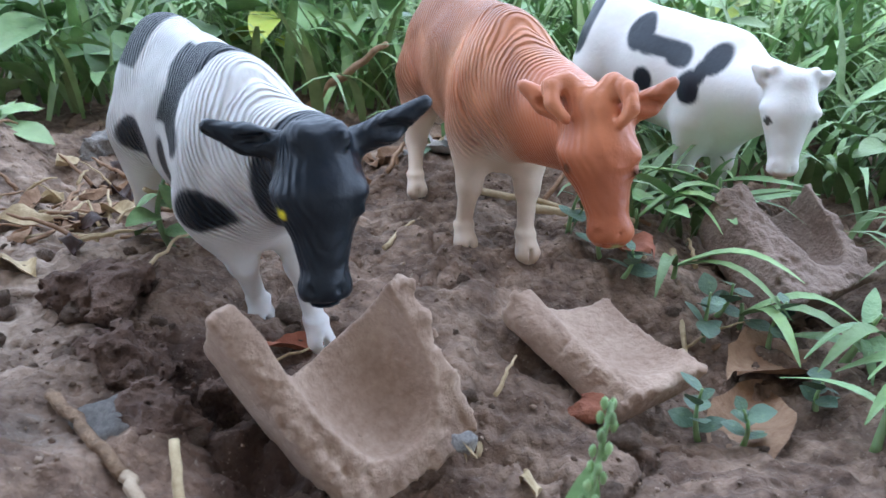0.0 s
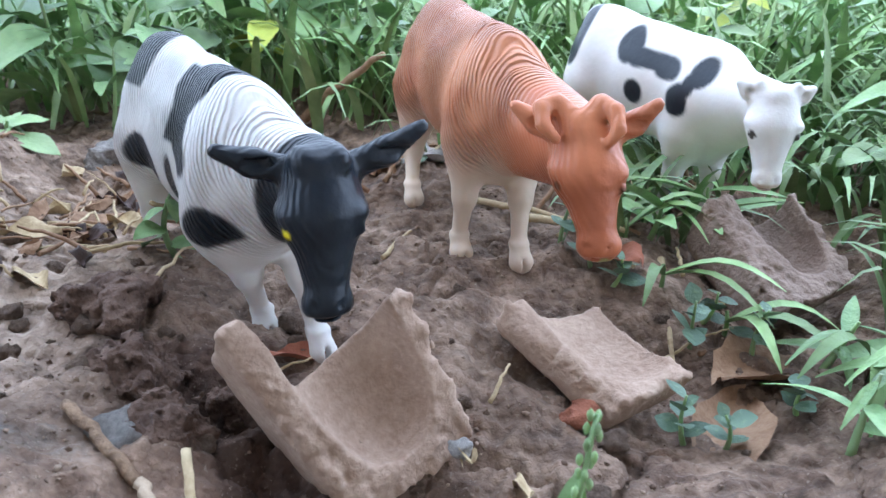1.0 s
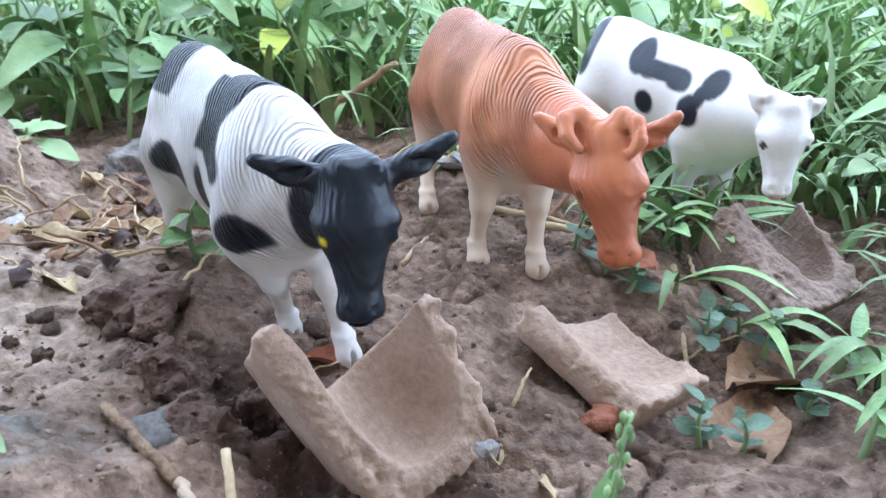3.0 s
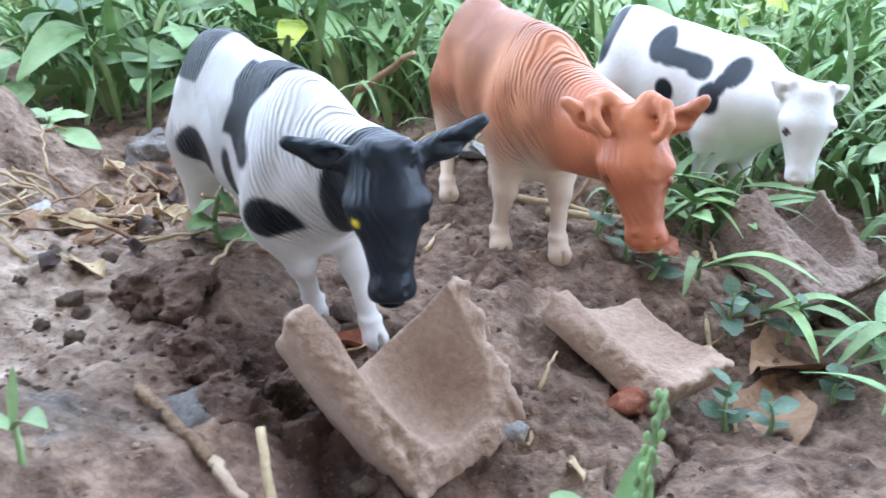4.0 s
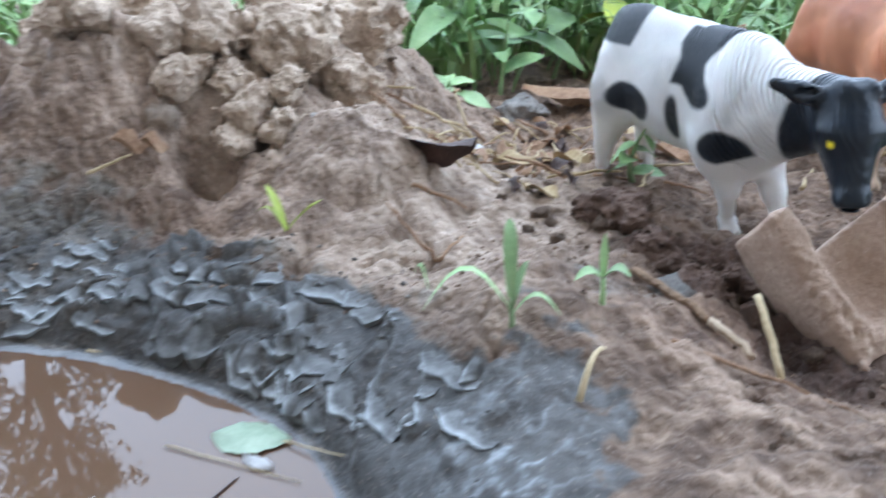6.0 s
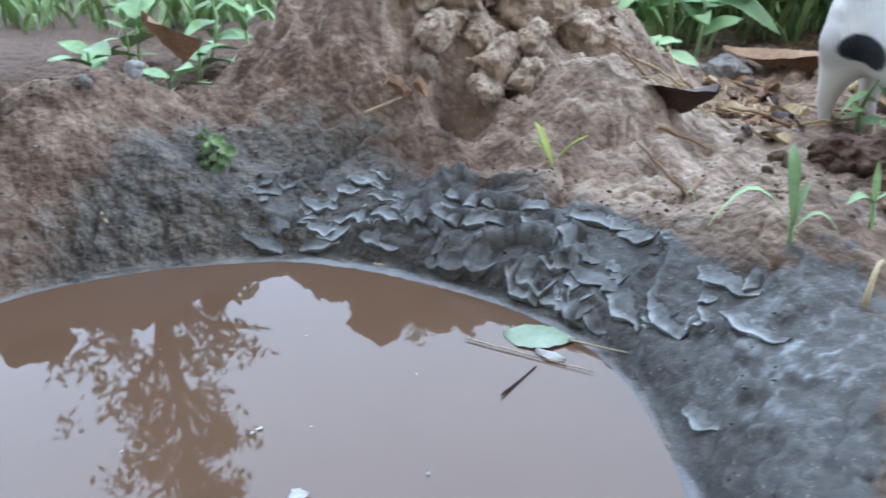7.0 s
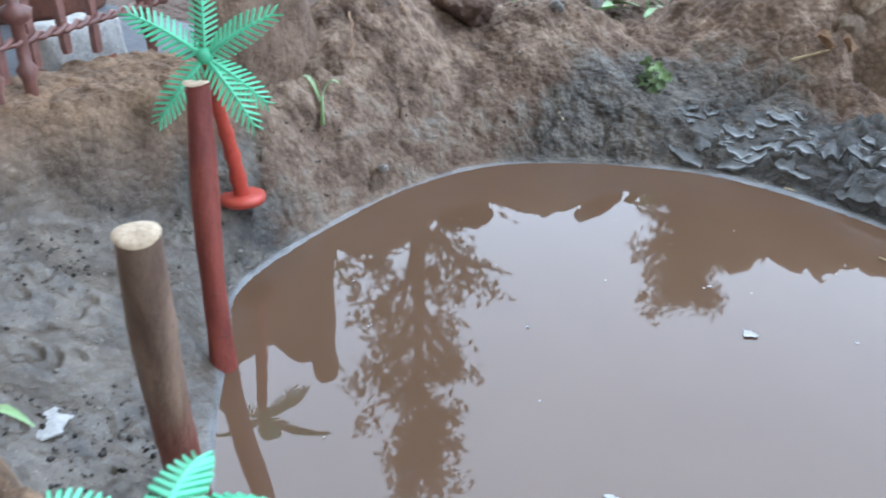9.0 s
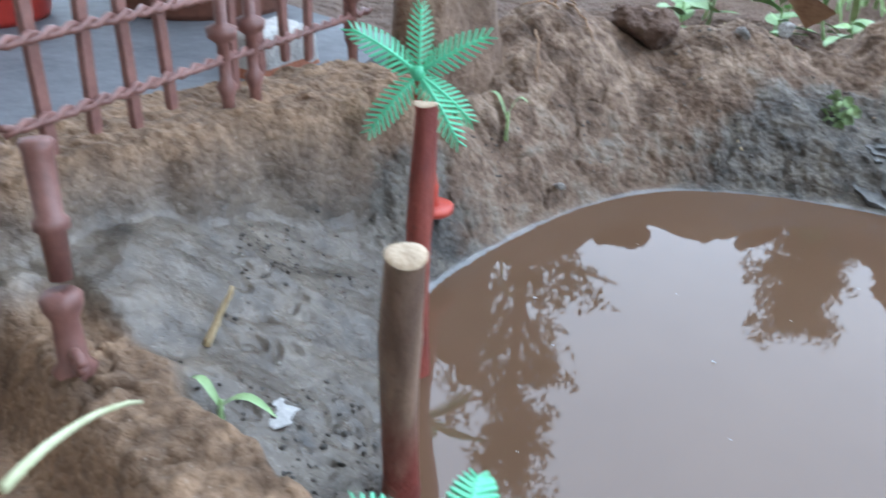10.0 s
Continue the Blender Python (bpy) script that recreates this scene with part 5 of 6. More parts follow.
weed((2.0, 7.1), 0.5, 6, 1.1, LANCE, 38, "grassy green weed between the toy cows", (0.1, -0.3), spread=(0, 40))
for x, y, tall, s in [(1.1, 6.75, 0.55, 71), (1.35, 6.45, 0.4, 72), (1.75, 4.6, 0.5, 73), (2.0, 4.5, 0.35, 74), (2.05, 5.65, 0.5, 75), (2.5, 5.5, 0.45, 76), (2.2, 5.9, 0.35, 77), (1.5, 6.2, 0.3, 78), (2.65, 4.9, 0.3, 79), (-0.35, 8.9, 0.35, 80)]:
    weed((x, y), tall, 7, 0.72, ROUND, s, "small creeping weed with round blue-green leaves", (0.2 * math.sin(s), -0.2), 0.022, (-10, 60), 0.2, "round-leaved weeds")

# weeds on the flat behind the bank
for x, y, tall, size, s in [(-11.6, 6.4, 0.5, 0.8, 91), (-12.8, 5.9, 0.4, 0.7, 92), (-10.6, 7.2, 0.6, 0.8, 93), (-13.6, 7.0, 0.8, 0.9, 94), (-9.6, 8.2, 0.6, 0.8, 95), (-12.0, 7.6, 0.7, 0.9, 96)]:
    weed((x, y), tall, 6, size, OVAL, s, "low green weed behind the mud bank", (0.1, -0.1), spread=(-10, 35))

# seedlings on the bank
def seedling(at, leaves, label, tall=0.0, material=WEED):
    ob = holder("seedling", label, "seedling", at, "seedlings")
    if tall:
        under("stem", mesh_of("stem", *tube([(0, 0, -0.05), (0.01, 0, tall * 0.5), (0, 0.02, tall)], [0.025, 0.02, 0.015], 6), material), ob)
    for dx, dy, up, bow, w, base in leaves:
        v, f = [], []
        side = Vector((-dy, dx, 0)).normalized()
        for n in range(8):
            t = n / 7
            c = Vector((dx * t, dy * t, base + up * t + bow * math.sin(math.pi * t)))
            ww = w * math.sin(math.pi * (0.12 + 0.86 * t)) ** 0.8
            v += [tuple(c + side * ww + Vector((0, 0, ww * 0.5))), tuple(c), tuple(c - side * ww + Vector((0, 0, ww * 0.5)))]
        for n in range(7):
            a = 3 * n
            f += [(a, a + 1, a + 4, a + 3), (a + 1, a + 2, a + 5, a + 4)]
        under("leaf", mesh_of("leaf", v, f, material), ob)
    return ob


seedling((-3.14, 2.68, 0.93), [(-0.05, 0.25, 0.5, 0.1, 0.05, 0.4), (-0.62, -0.1, 0.0, 0.32, 0.04, 0.3), (0.35, 0.0, 0.05, 0.16, 0.035, 0.25), (0.1, 0.1, 0.35, 0.05, 0.04, 0.3)], "pale green grass seedling on the mud bank", 0.42, PALE_WEED)
seedling((-2.52, 3.1, 1.05), [(-0.2, -0.06, 0.0, 0.05, 0.07, 0.28), (0.2, -0.05, 0.05, 0.06, 0.07, 0.28), (0.0, 0.1, 0.3, 0.0, 0.03, 0.3)], "two-leaved green seedling on the mud bank", 0.32, PALE_WEED)
seedling((-5.3, 3.88, 1.2), [(-0.2, 0.1, 0.4, 0.04, 0.045, 0.02), (0.36, 0.0, 0.32, 0.03, 0.05, 0.02), (-0.3, 0.05, 0.15, 0.12, 0.03, 0.02)], "yellow-green grass seedling at the pond's rim", 0.0, YELLOW_LEAF)
seedling((-3.87, 3.26, 1.06), [(-0.12, 0.0, 0.12, 0.14, 0.03, 0.0)], "curled pale sprout on the mud bank", 0.0, PALE_WEED)
seedling((-11.35, -0.25, 1.05), [(-0.2, -0.1, 0.32, 0.1, 0.05, 0.2), (0.22, 0.1, 0.2, 0.12, 0.04, 0.25)], "green shoot on the mud bank", 0.3, PALE_WEED)
seedling((-9.35, -5.2, level(-9.35, -5.2)), [(-0.26, -0.06, 0.12, 0.08, 0.035, 0.14), (0.42, 0.2, 0.06, 0.12, 0.04, 0.12)], "green two-leaved sprout in grey mud", 0.18, PALE_WEED)
seedling((0.55, 2.75, 0.45), [(-0.35, 0.1, 0.55, 0.1, 0.13, 0.2), (0.75, 0.1, 0.1, 0.22, 0.15, 0.2), (-0.15, -0.3, 0.2, 0.15, 0.12, 0.1), (0.15, 0.3, 0.6, 0.0, 0.1, 0.3)], "broad-leaved green grass plant with a seed head", 0.6, PALE_WEED)


for x, y, leaves in [(1.9, 6.15, [(0.85, -0.5, 0.1, 0.18, 0.06, 0.1), (0.7, -0.75, -0.1, 0.2, 0.05, 0.1), (-0.3, -0.6, 0.0, 0.2, 0.05, 0.1)]), (2.35, 5.75, [(0.9, -0.15, 0.0, 0.2, 0.06, 0.1), (0.8, -0.6, -0.1, 0.22, 0.07, 0.1), (0.2, -0.7, -0.05, 0.2, 0.06, 0.1)]),
                     (3.3, 5.2, [(-0.35, -0.75, -0.2, 0.3, 0.08, 0.2), (0.3, -0.7, -0.1, 0.3, 0.09, 0.2), (-0.7, -0.3, 0.0, 0.25, 0.07, 0.2)]), (1.75, 7.0, [(0.85, -0.35, 0.1, 0.25, 0.07, 0.1), (0.9, -0.1, 0.2, 0.25, 0.06, 0.1)])]:
    seedling((x, y, level(x, y)), leaves, "long arching green grass blades beside a clay trough", 0.2, GRASS)


def seed_spike(a, b):
    ob = holder("seed_spike", "green grass spike with rounded seeds", "seed head", a)
    rel = Vector(b) - Vector(a)
    under("stalk", mesh_of("stalk", *tube(bent((0, 0, 0), rel, 6, 0.03), 0.014, 6), PALE_WEED), ob)
    for k in range(26):
        t = 0.2 + 0.8 * k / 25
        c = rel * t + Vector((0.035 * math.cos(k * 2.4), 0.035 * math.sin(k * 2.4), 0.12 * t * (1 - t)))
        v, f = tube([tuple(c + Vector((0, 0, dz))) for dz in (-0.035, -0.02, 0.0, 0.02, 0.035)], [0.004, 0.015, 0.019, 0.015, 0.004], 7)
        under("seed", mesh_of("seed", v, f, PALE_WEED), ob)
    return ob


seed_spike((0.6, 2.8, 0.75), (0.76, 3.08, 1.66))

# ---- litter: twigs, straws, dead leaves ----
def twig(a, b, radius, label, material=STRAW, sag=0.0, wob=0.03, seed=0, name="twig", taper=0.5, group="twigs and straws"):
    pts = bent(a, b, 8, sag, wob, seed)
    base = Vector(a)
    pts = [tuple(Vector(p) - base) for p in pts]
    me = mesh_of(name, *tube(pts, [radius * (1 - (1 - taper) * n / 8) for n in range(9)], 7), material)
    return thing(name, me, label, name, group, m=pose(a[0] * U, a[1] * U, a[2] * U))


def g(x, y, up=0.03):
    return (x, y, max(level(x, y), water_level(x, y)) + up)


twig(g(-2.28, 4.08), g(-1.68, 3.57, 0.05), 0.040, "crooked brown barked twig on crumbly soil", TWIG_BARK, 0.03, 0.045, 1, taper=0.95)
twig(g(-1.68, 3.57, 0.05), g(-1.38, 3.2, 0.06), 0.040, "peeled pale twig on crumbly soil", PALE_WOOD, 0.02, 0.04, 2, taper=0.75)
twig((-1.36, 3.5, 1.1), g(-1.2, 3.05, 0.02), 0.028, "short pale stick standing out of the soil", STRAW, 0.03, 0.01, 3, taper=1.0)
twig(g(-2.25, 6.9, 0.1), (-2.4, 6.2, 1.55), 0.04, "pale cut stem beside the black-headed cow", STRAW, 0.0, 0.02, 4)
twig(g(-1.95, 11.2, 0.1), (-0.75, 10.2, 2.15), 0.075, "grey branch leaning behind the toy cows", DEAD_LEAF, 0.05, 0.02, 5)
twig(g(2.0, 6.6, 0.05), g(1.85, 5.35, 0.06), 0.035, "pale straight stalk lying on the soil", STRAW, 0.02, 0.01, 6)
twig(g(0.75, 7.6, 0.08), g(1.75, 7.0, 0.08), 0.05, "dry brown stem beneath the brown cow", STRAW, 0.03, 0.03, 7)
twig(g(0.35, 7.9, 0.08), g(1.5, 7.3, 0.06), 0.04, "dry brown stem beneath the brown cow", STRAW, 0.03, 0.03, 8)
twig((-5.75, 7.15, 1.85), (-4.92, 7.2, 1.8), 0.025, "straight dry straw on the clod mound", STRAW, 0.0, 0.005, 9)
twig((-5.55, 5.36, 1.9), (-5.38, 5.34, 1.9), 0.03, "tiny white stick on the soil", STONE_WHITE, 0, 0, 10)
twig((-6.97, 3.1, 0.28), (-6.12, 3.12, 0.26), 0.022, "dry straw lying at the water's edge", STRAW, 0.0, 0.004, 11)
twig((-5.66, 2.09, 0.18), (-4.52, 1.92, 0.14), 0.008, "thin straw floating on the pond", STRAW, 0.0, 0.004, 12)
twig((-4.8, 2.3, 0.18), (-4.25, 2.15, 0.22), 0.009, "thin straw floating on the pond", STRAW, 0.0, 0.004, 13)
twig((-10.12, 2.75, 0.98), (-9.72, 2.5, 0.72), 0.022, "dry straw stuck on the wet bank", STRAW, 0.0, 0.01, 14)
twig((-7.55, 4.38, 1.5), (-7.15, 4.55, 1.66), 0.022, "short dry straw on the bank", STRAW, 0.0, 0.01, 15)
twig(g(-9.98, -4.95, 0.0), (-9.92, -4.72, 1.22), 0.035, "broken yellow stick standing in grey mud", STRAW, 0.0, 0.02, 16, taper=0.5)
twig((-8.15, -6.75, 1.75), g(-9.25, -5.75, 0.12), 0.028, "long pale grass stalk over the mud ridge", PALE_STALK, 0.1, 0.003, 17)
twig(g(-2.0, 3.0, 0.02), g(-0.75, 2.75, 0.03), 0.02, "thin dark root on the soil", DEAD_LEAF, 0.0, 0.02, 18)
twig(g(-2.62, 2.15, 0.03), g(-2.48, 2.5, 0.12), 0.025, "bent pale straw on cracked mud", STRAW, 0.12, 0.01, 19)
rr = random.Random(21)
for n in range(112):
    if n < 74:
        x, y = rr.gauss(-3.7, 0.7), rr.gauss(6.9, 0.9)
    elif n < 94:
        x, y = rr.uniform(-2.2, 3.0), rr.uniform(3.4, 7.6)
    else:
        x, y = rr.gauss(-12.2, 1.0), rr.gauss(5.8, 1.2)
    a, h = rr.uniform(0, math.pi), rr.uniform(0.2, 0.75)
    p, q = g(x, y, 0.04), g(x + h * math.cos(a), y + h * math.sin(a), 0.04 + rr.uniform(0, 0.12))
    if p[2] > 0.2 and q[2] > 0.2 and abs(x - 0.15) + abs(y - 7.5) > 0.6 and math.hypot(x + 0.5, y - 4.0) > 1.1:
        twig(p, q, rr.uniform(0.012, 0.026), "dry straw lying on crumbly soil", rr.choice([STRAW, STRAW, DEAD_LEAF]), rr.uniform(0, 0.05), 0.03, n, "straw")


def dead_leaf(at, long, wide, heading, tilt, label, material=DEAD_LEAF, curl=0.3, seed=0, roll=0.0, wave=0.05):
    r = random.Random(seed)
    v, f = [], []
    n, m = 13, 9
    for i in range(n):
        t = i / (n - 1)
        w = wide / 2 * max(math.sin(math.pi * (0.04 + 0.94 * t**0.9)), 0.02) * (1 + 0.10 * r.uniform(-1, 1))
        for j in range(m):
            s = j / (m - 1) * 2 - 1
            z = curl * w * s * s + wave * math.sin(5 * t + 2 * s + seed) + 0.03 * (1 - abs(s)) + 0.012 * math.cos(abs(s) * 9 - t * 30) * (abs(s) > 0.1) * wide
            v.append((long * (t - 0.5), w * s, z - curl * 0.25 * long * (t - 0.5) ** 2))
    for i in range(n - 1):
        for j in range(m - 1):
            a = i * m + j
            f.append((a, a + m, a + m + 1, a + 1))
    me = mesh_of("dead_leaf", v, f, material)
    rot = Matrix.Translation(Vector(at) * U) @ Euler((radians(roll), radians(tilt), radians(heading)), "XYZ").to_matrix().to_4x4()
    return thing("dead_leaf", me, label, "dead leaf", "dead leaves", m=rot)


dead_leaf(g(2.12, 4.72, 0.08), 1.15, 0.55, 62, -8, "curled brown dead leaf with dark veins", DEAD_LEAF, 0.5, 1)
dead_leaf((-4.3, 5.25, 1.66), 1.0, 0.5, 165, 6, "dark brown curled dead leaf on the bank", DARK_LEAF, -0.5, 2, 50)
dead_leaf((-7.25, 4.68, 1.72), 0.4, 0.28, 70, 30, "flake of grey-brown bark on the bank", DEAD_LEAF, 0.4, 3, 40)
dead_leaf((-6.98, 4.7, 1.72), 0.36, 0.22, 80, 35, "flake of grey-brown bark on the bank", DEAD_LEAF, 0.4, 4, 40)
dead_leaf((-3.0, 9.6, 1.25), 1.8, 0.5, 170, 0, "long brown dead leaf on the ground", DEAD_LEAF, -0.6, 5, 30)
dead_leaf((-10.3, 4.75, 2.2), 1.0, 0.8, 100, 40, "tan dead leaf standing behind the bank", DEAD_LEAF, 0.3, 6, 20)
dead_leaf(g(1.6, 6.35, 0.1), 0.45, 0.3, 120, 10, "rust-coloured curled dead leaf", TERRACOTTA, 0.6, 7)
dead_leaf(g(-1.05, 4.95, 0.08), 0.5, 0.22, 20, 5, "rust-brown dead leaf under the cow", TERRACOTTA, 0.3, 8)
dead_leaf(g(2.5, 5.35, 0.08), 0.9, 0.6, 30, 5, "brown dead leaf under green weeds", DEAD_LEAF, 0.4, 9)
dead_leaf(g(-3.6, 6.5, 0.06), 0.5, 0.25, 15, 4, "tan dead leaf among straw", STRAW, 0.5, 10)
dead_leaf(g(-3.3, 7.2, 0.06), 0.6, 0.3, 60, 4, "brown dead leaf among straw", DEAD_LEAF, 0.5, 11)
dead_leaf(g(-4.1, 6.7, 0.06), 0.45, 0.25, 110, 4, "pale dead leaf among straw", STONE_WHITE, 0.3, 12)
dead_leaf((-5.06, 2.3, 0.172), 0.62, 0.40, 5, 0, "pale green leaf floating on the pond", FADED_LEAF, 0.02, 13, 3.7, 0.006)
dead_leaf((-4.9, 2.05, 0.155), 0.3, 0.12, -20, 0, "shred of white scum beside the floating leaf", FOAM, 0.02, 14, 3.7, 0.005)
dead_leaf((-5.07, 1.65, 0.115), 0.5, 0.02, 70, 0, "thin dark stalk floating on the pond", DARK_LEAF, 0.02, 15, 0.0, 0.004)
dead_leaf((0.2, 4.0, 0.7), 0.35, 0.12, 100, 40, "torn pinkish scrap beside the clay trough", STRAW, 0.4, 16)
dead_leaf(g(0.55, 3.95, 0.05), 0.3, 0.13, 100, 20, "pale scrap on the soil", STRAW, 0.4, 17)

for n in range(26):
    x, y = rr.gauss(-3.6, 0.55), rr.gauss(6.9, 0.8)
    dead_leaf(g(x, y, 0.05), rr.uniform(0.2, 0.5), rr.uniform(0.1, 0.24), rr.uniform(0, 360), rr.uniform(-15, 15), "small scrap of dry leaf among straw", rr.choice([STRAW, DEAD_LEAF, DEAD_LEAF, DARK_LEAF]), 0.5, 300 + n)

for n in range(34):
    x, y = rr.uniform(-2.6, 3.2), rr.gauss(9.3, 0.6)
    dead_leaf(g(x, y, 0.05), rr.uniform(0.35, 0.9), rr.uniform(0.2, 0.45), rr.uniform(0, 360), rr.uniform(-20, 20), "grey-brown dead leaf lying before the grass", rr.choice([STRAW, DEAD_LEAF, DEAD_LEAF, STONE_WHITE]), 0.5, 400 + n)
for n in range(16):
    x, y, a = rr.uniform(-2.4, 3.2), rr.gauss(9.0, 0.6), rr.uniform(0, math.pi)
    twig(g(x, y, 0.05), g(x + 0.9 * math.cos(a), y + 0.9 * math.sin(a), rr.uniform(0.05, 0.5)), 0.03, "dry grey-brown stalk lying before the grass", rr.choice([STRAW, DEAD_LEAF]), 0.05, 0.03, 500 + n)

# crumpled green cress on the bank
CRESS = leaf_mesh("leaf", 1.0, 0.9, PALE_WEED, 0.4, 0.3, 0.85, 0.12, 6)
cress = holder("cress", "crumpled light green leaf clump on the wet bank", "plant", (-9.02, 3.56, 1.22))
for n in range(24):
    a = n * 2.4
    m = Matrix.Translation(Vector((0.07 * math.cos(a) * (n % 3), 0.03 * math.sin(a), 0.17 - 0.017 * n)) * U) @ Euler((radians(60 + 20 * math.sin(a)), radians(30 * math.cos(a)), a)).to_matrix().to_4x4() @ Matrix.Diagonal((0.15, 0.15, 0.15, 1))
    under("leaf", CRESS, cress, "", m)

# ---- stones, clods, scum ----
LUMPS = {}


def lump(at, size, material, label, seed, name="stone", group="stones", rough=0.3, flat=0.8, category=""):
    """A blocky lump; small ones share ten shapes."""
    if size < 0.22:
        key = (name, material.name, seed % 10)
        if key not in LUMPS:
            LUMPS[key] = lump_mesh(name, 1.0, 0.16, material, seed, rough, flat)
        m = pose(at[0] * U, at[1] * U, at[2] * U, 0, 0, seed * 40) @ Matrix.Diagonal((size, size, size, 1))
        return thing(name, LUMPS[key], label, category or name, group, m=m)
    return thing(name, lump_mesh(name, size, 0.075, material, seed, rough, flat), label, category or name, group, m=pose(at[0] * U, at[1] * U, at[2] * U, 0, 0, seed * 40))


def lump_mesh(name, size, cell, material, seed, rough, flat):
    r = random.Random(seed)
    cuts = []
    for k in range(9):
        e = Vector((r.gauss(0, 1), r.gauss(0, 1), r.gauss(0, 1))).normalized()
        cuts.append((e, r.uniform(0.6, 0.95)))

    def f(p):
        z = p[2] / flat
        d = np.sqrt(p[0] ** 2 + p[1] ** 2 + z**2) - 1.15
        for e, h in cuts:
            d = -smin(-d, -(p[0] * e.x + p[1] * e.y + z * e.z - h), 0.10)
        return d + rough * (0.45 * fbm(p[0] * 1.7 + seed * 3.1, p[1] * 1.7, p[2] * 1.7, 3, seed) + 0.5 * np.abs(fbm(p[0] * 3.1, p[1] * 3.1, p[2] * 3.1, 3, seed + 5)) + 0.18 * fbm(p[0] * 8, p[1] * 8, p[2] * 11, 2, seed + 8))

    v, q = surface_net(f, (-1.5, -1.5, -1.4), (1.5, 1.5, 1.4), cell)
    return mesh_of(name, v * size, q, material)


CLODS = [(-6.95, 5.45, 0.30), (-6.35, 5.25, 0.22), (-6.5, 5.75, 0.34), (-7.1, 5.1, 0.18), (-5.9, 5.75, 0.26), (-6.0, 6.2, 0.5), (-6.8, 6.0, 0.45), (-5.4, 6.3, 0.42), (-7.3, 5.6, 0.36), (-6.3, 5.6, 0.36), (-5.6, 7.3, 0.55), (-6.6, 7.2, 0.6), (-5.9, 5.4, 0.26), (-7.7, 6.3, 0.5), (-8.2, 5.5, 0.4), (-8.9, 6.2, 0.5), (-5.75, 8.0, 0.5), (-5.7, 7.9, 0.42)]
for n, (x, y, s) in enumerate(CLODS):
    lump((x, y, level(x, y) + s * 0.35), s, CLOD, "large dry brown clod of earth on the bank", 40 + n, "soil_clod", "clods of earth", 0.42, 0.85, "clod")
lump((-11.6, 2.75, 1.98), 0.42, DARK_CLOD, "dark red-brown clod on the bank's crest", 61, "soil_clod", "clods of earth", 0.35, 0.7, "clod")
for n in range(60):
    x, y = (rr.gauss(-2.0, 1.0), rr.gauss(4.7, 0.9)) if n < 40 else (rr.gauss(0.6, 1.2), rr.gauss(4.6, 0.8)) if n < 50 else (rr.gauss(-3.6, 0.8), rr.gauss(7.2, 0.9))
    s = 0.03 + 0.09 * rr.random() ** 2
    z = level(x, y)
    if z > 0.3 and y > 3.3 and x + y > 1.0:
        lump((x, y, z + s * 0.2), s, EARTH, "small crumb of brown earth", 70 + n, "soil_crumb", "crumbs of earth", 0.4, 0.8, "clod")
lump((-1.62, 4.12, level(-1.62, 4.12) + 0.10), 0.26, DARK_CLOD, "dark red-brown clod of crumbly dug soil", 131, "soil_clod", "clods of earth", 0.5, 0.85, "clod")
lump((-1.35, 4.62, level(-1.35, 4.62) + 0.05), 0.24, DARK_CLOD, "dark red-brown clod of crumbly dug soil", 132, "soil_clod", "clods of earth", 0.5, 0.8, "clod")
lump((-2.05, 4.62, level(-2.05, 4.62) + 0.05), 0.30, DARK_CLOD, "dark red-brown clod of crumbly dug soil", 133, "soil_clod", "clods of earth", 0.5, 0.7, "clod")
lump((-2.45, 5.25, level(-2.45, 5.25) + 0.02), 0.36, DARK_CLOD, "dark brown clod of earth beside the cow", 134, "soil_clod", "clods of earth", 0.45, 0.6, "clod")
lump((-1.95, 4.02, level(-1.95, 4.02) + 0.02), 0.20, STONE_GREY, "flat grey stone half buried in dug soil", 135, flat=0.5)
lump((-10.45, 3.42, 1.95), 0.13, STONE_GREY, "small blue-grey pebble on the bank", 121)
lump((-10.05, 3.75, 2.05), 0.12, STONE_WHITE, "small pale pebble on the bank", 122)
lump((-10.82, 0.2, 0.45), 0.06, STONE_WHITE, "tiny white pebble at the pond", 123)
lump((1.0, 4.62, 0.6), 0.14, TERRACOTTA, "small brown pebble before the clay trough", 125)
lump((0.16, 4.05, 0.72), 0.08, STONE_WHITE, "tiny white shell beside the clay trough", 126)
lump((-4.7, 8.75, 1.1), 0.25, CLOD, "grey-brown clod among dead leaves", 127, "soil_clod", "clods of earth", 0.35, 0.7, "clod")
lump((-3.9, 9.1, 1.0), 0.4, STONE_GREY, "grey stone among weeds", 128)
lump((-9.3, -4.75, level(-9.3, -4.75)), 0.24, FOAM, "flat pale patch of silt on the mud", 129, "silt_patch", "silt patches", 0.3, 0.12, "silt")


def scum(x, y, size, seed):
    r = random.Random(seed)
    v, f = [(0, 0, 0.006)], []
    for s in range(14):
        a = 2 * math.pi * s / 14
        q = size * r.uniform(0.3, 0.9) * 0.5
        v.append((q * math.cos(a), q * math.sin(a), 0.003))
    for s in range(14):
        f.append((0, 1 + s, 1 + (s + 1) % 14))
    return thing("scum_fleck", mesh_of("scum_fleck", v, f, FOAM), "white fleck of scum floating on the pond", "scum", "scum flecks", m=pose(x * U, y * U, (water_level(x, y) + 0.01) * U))


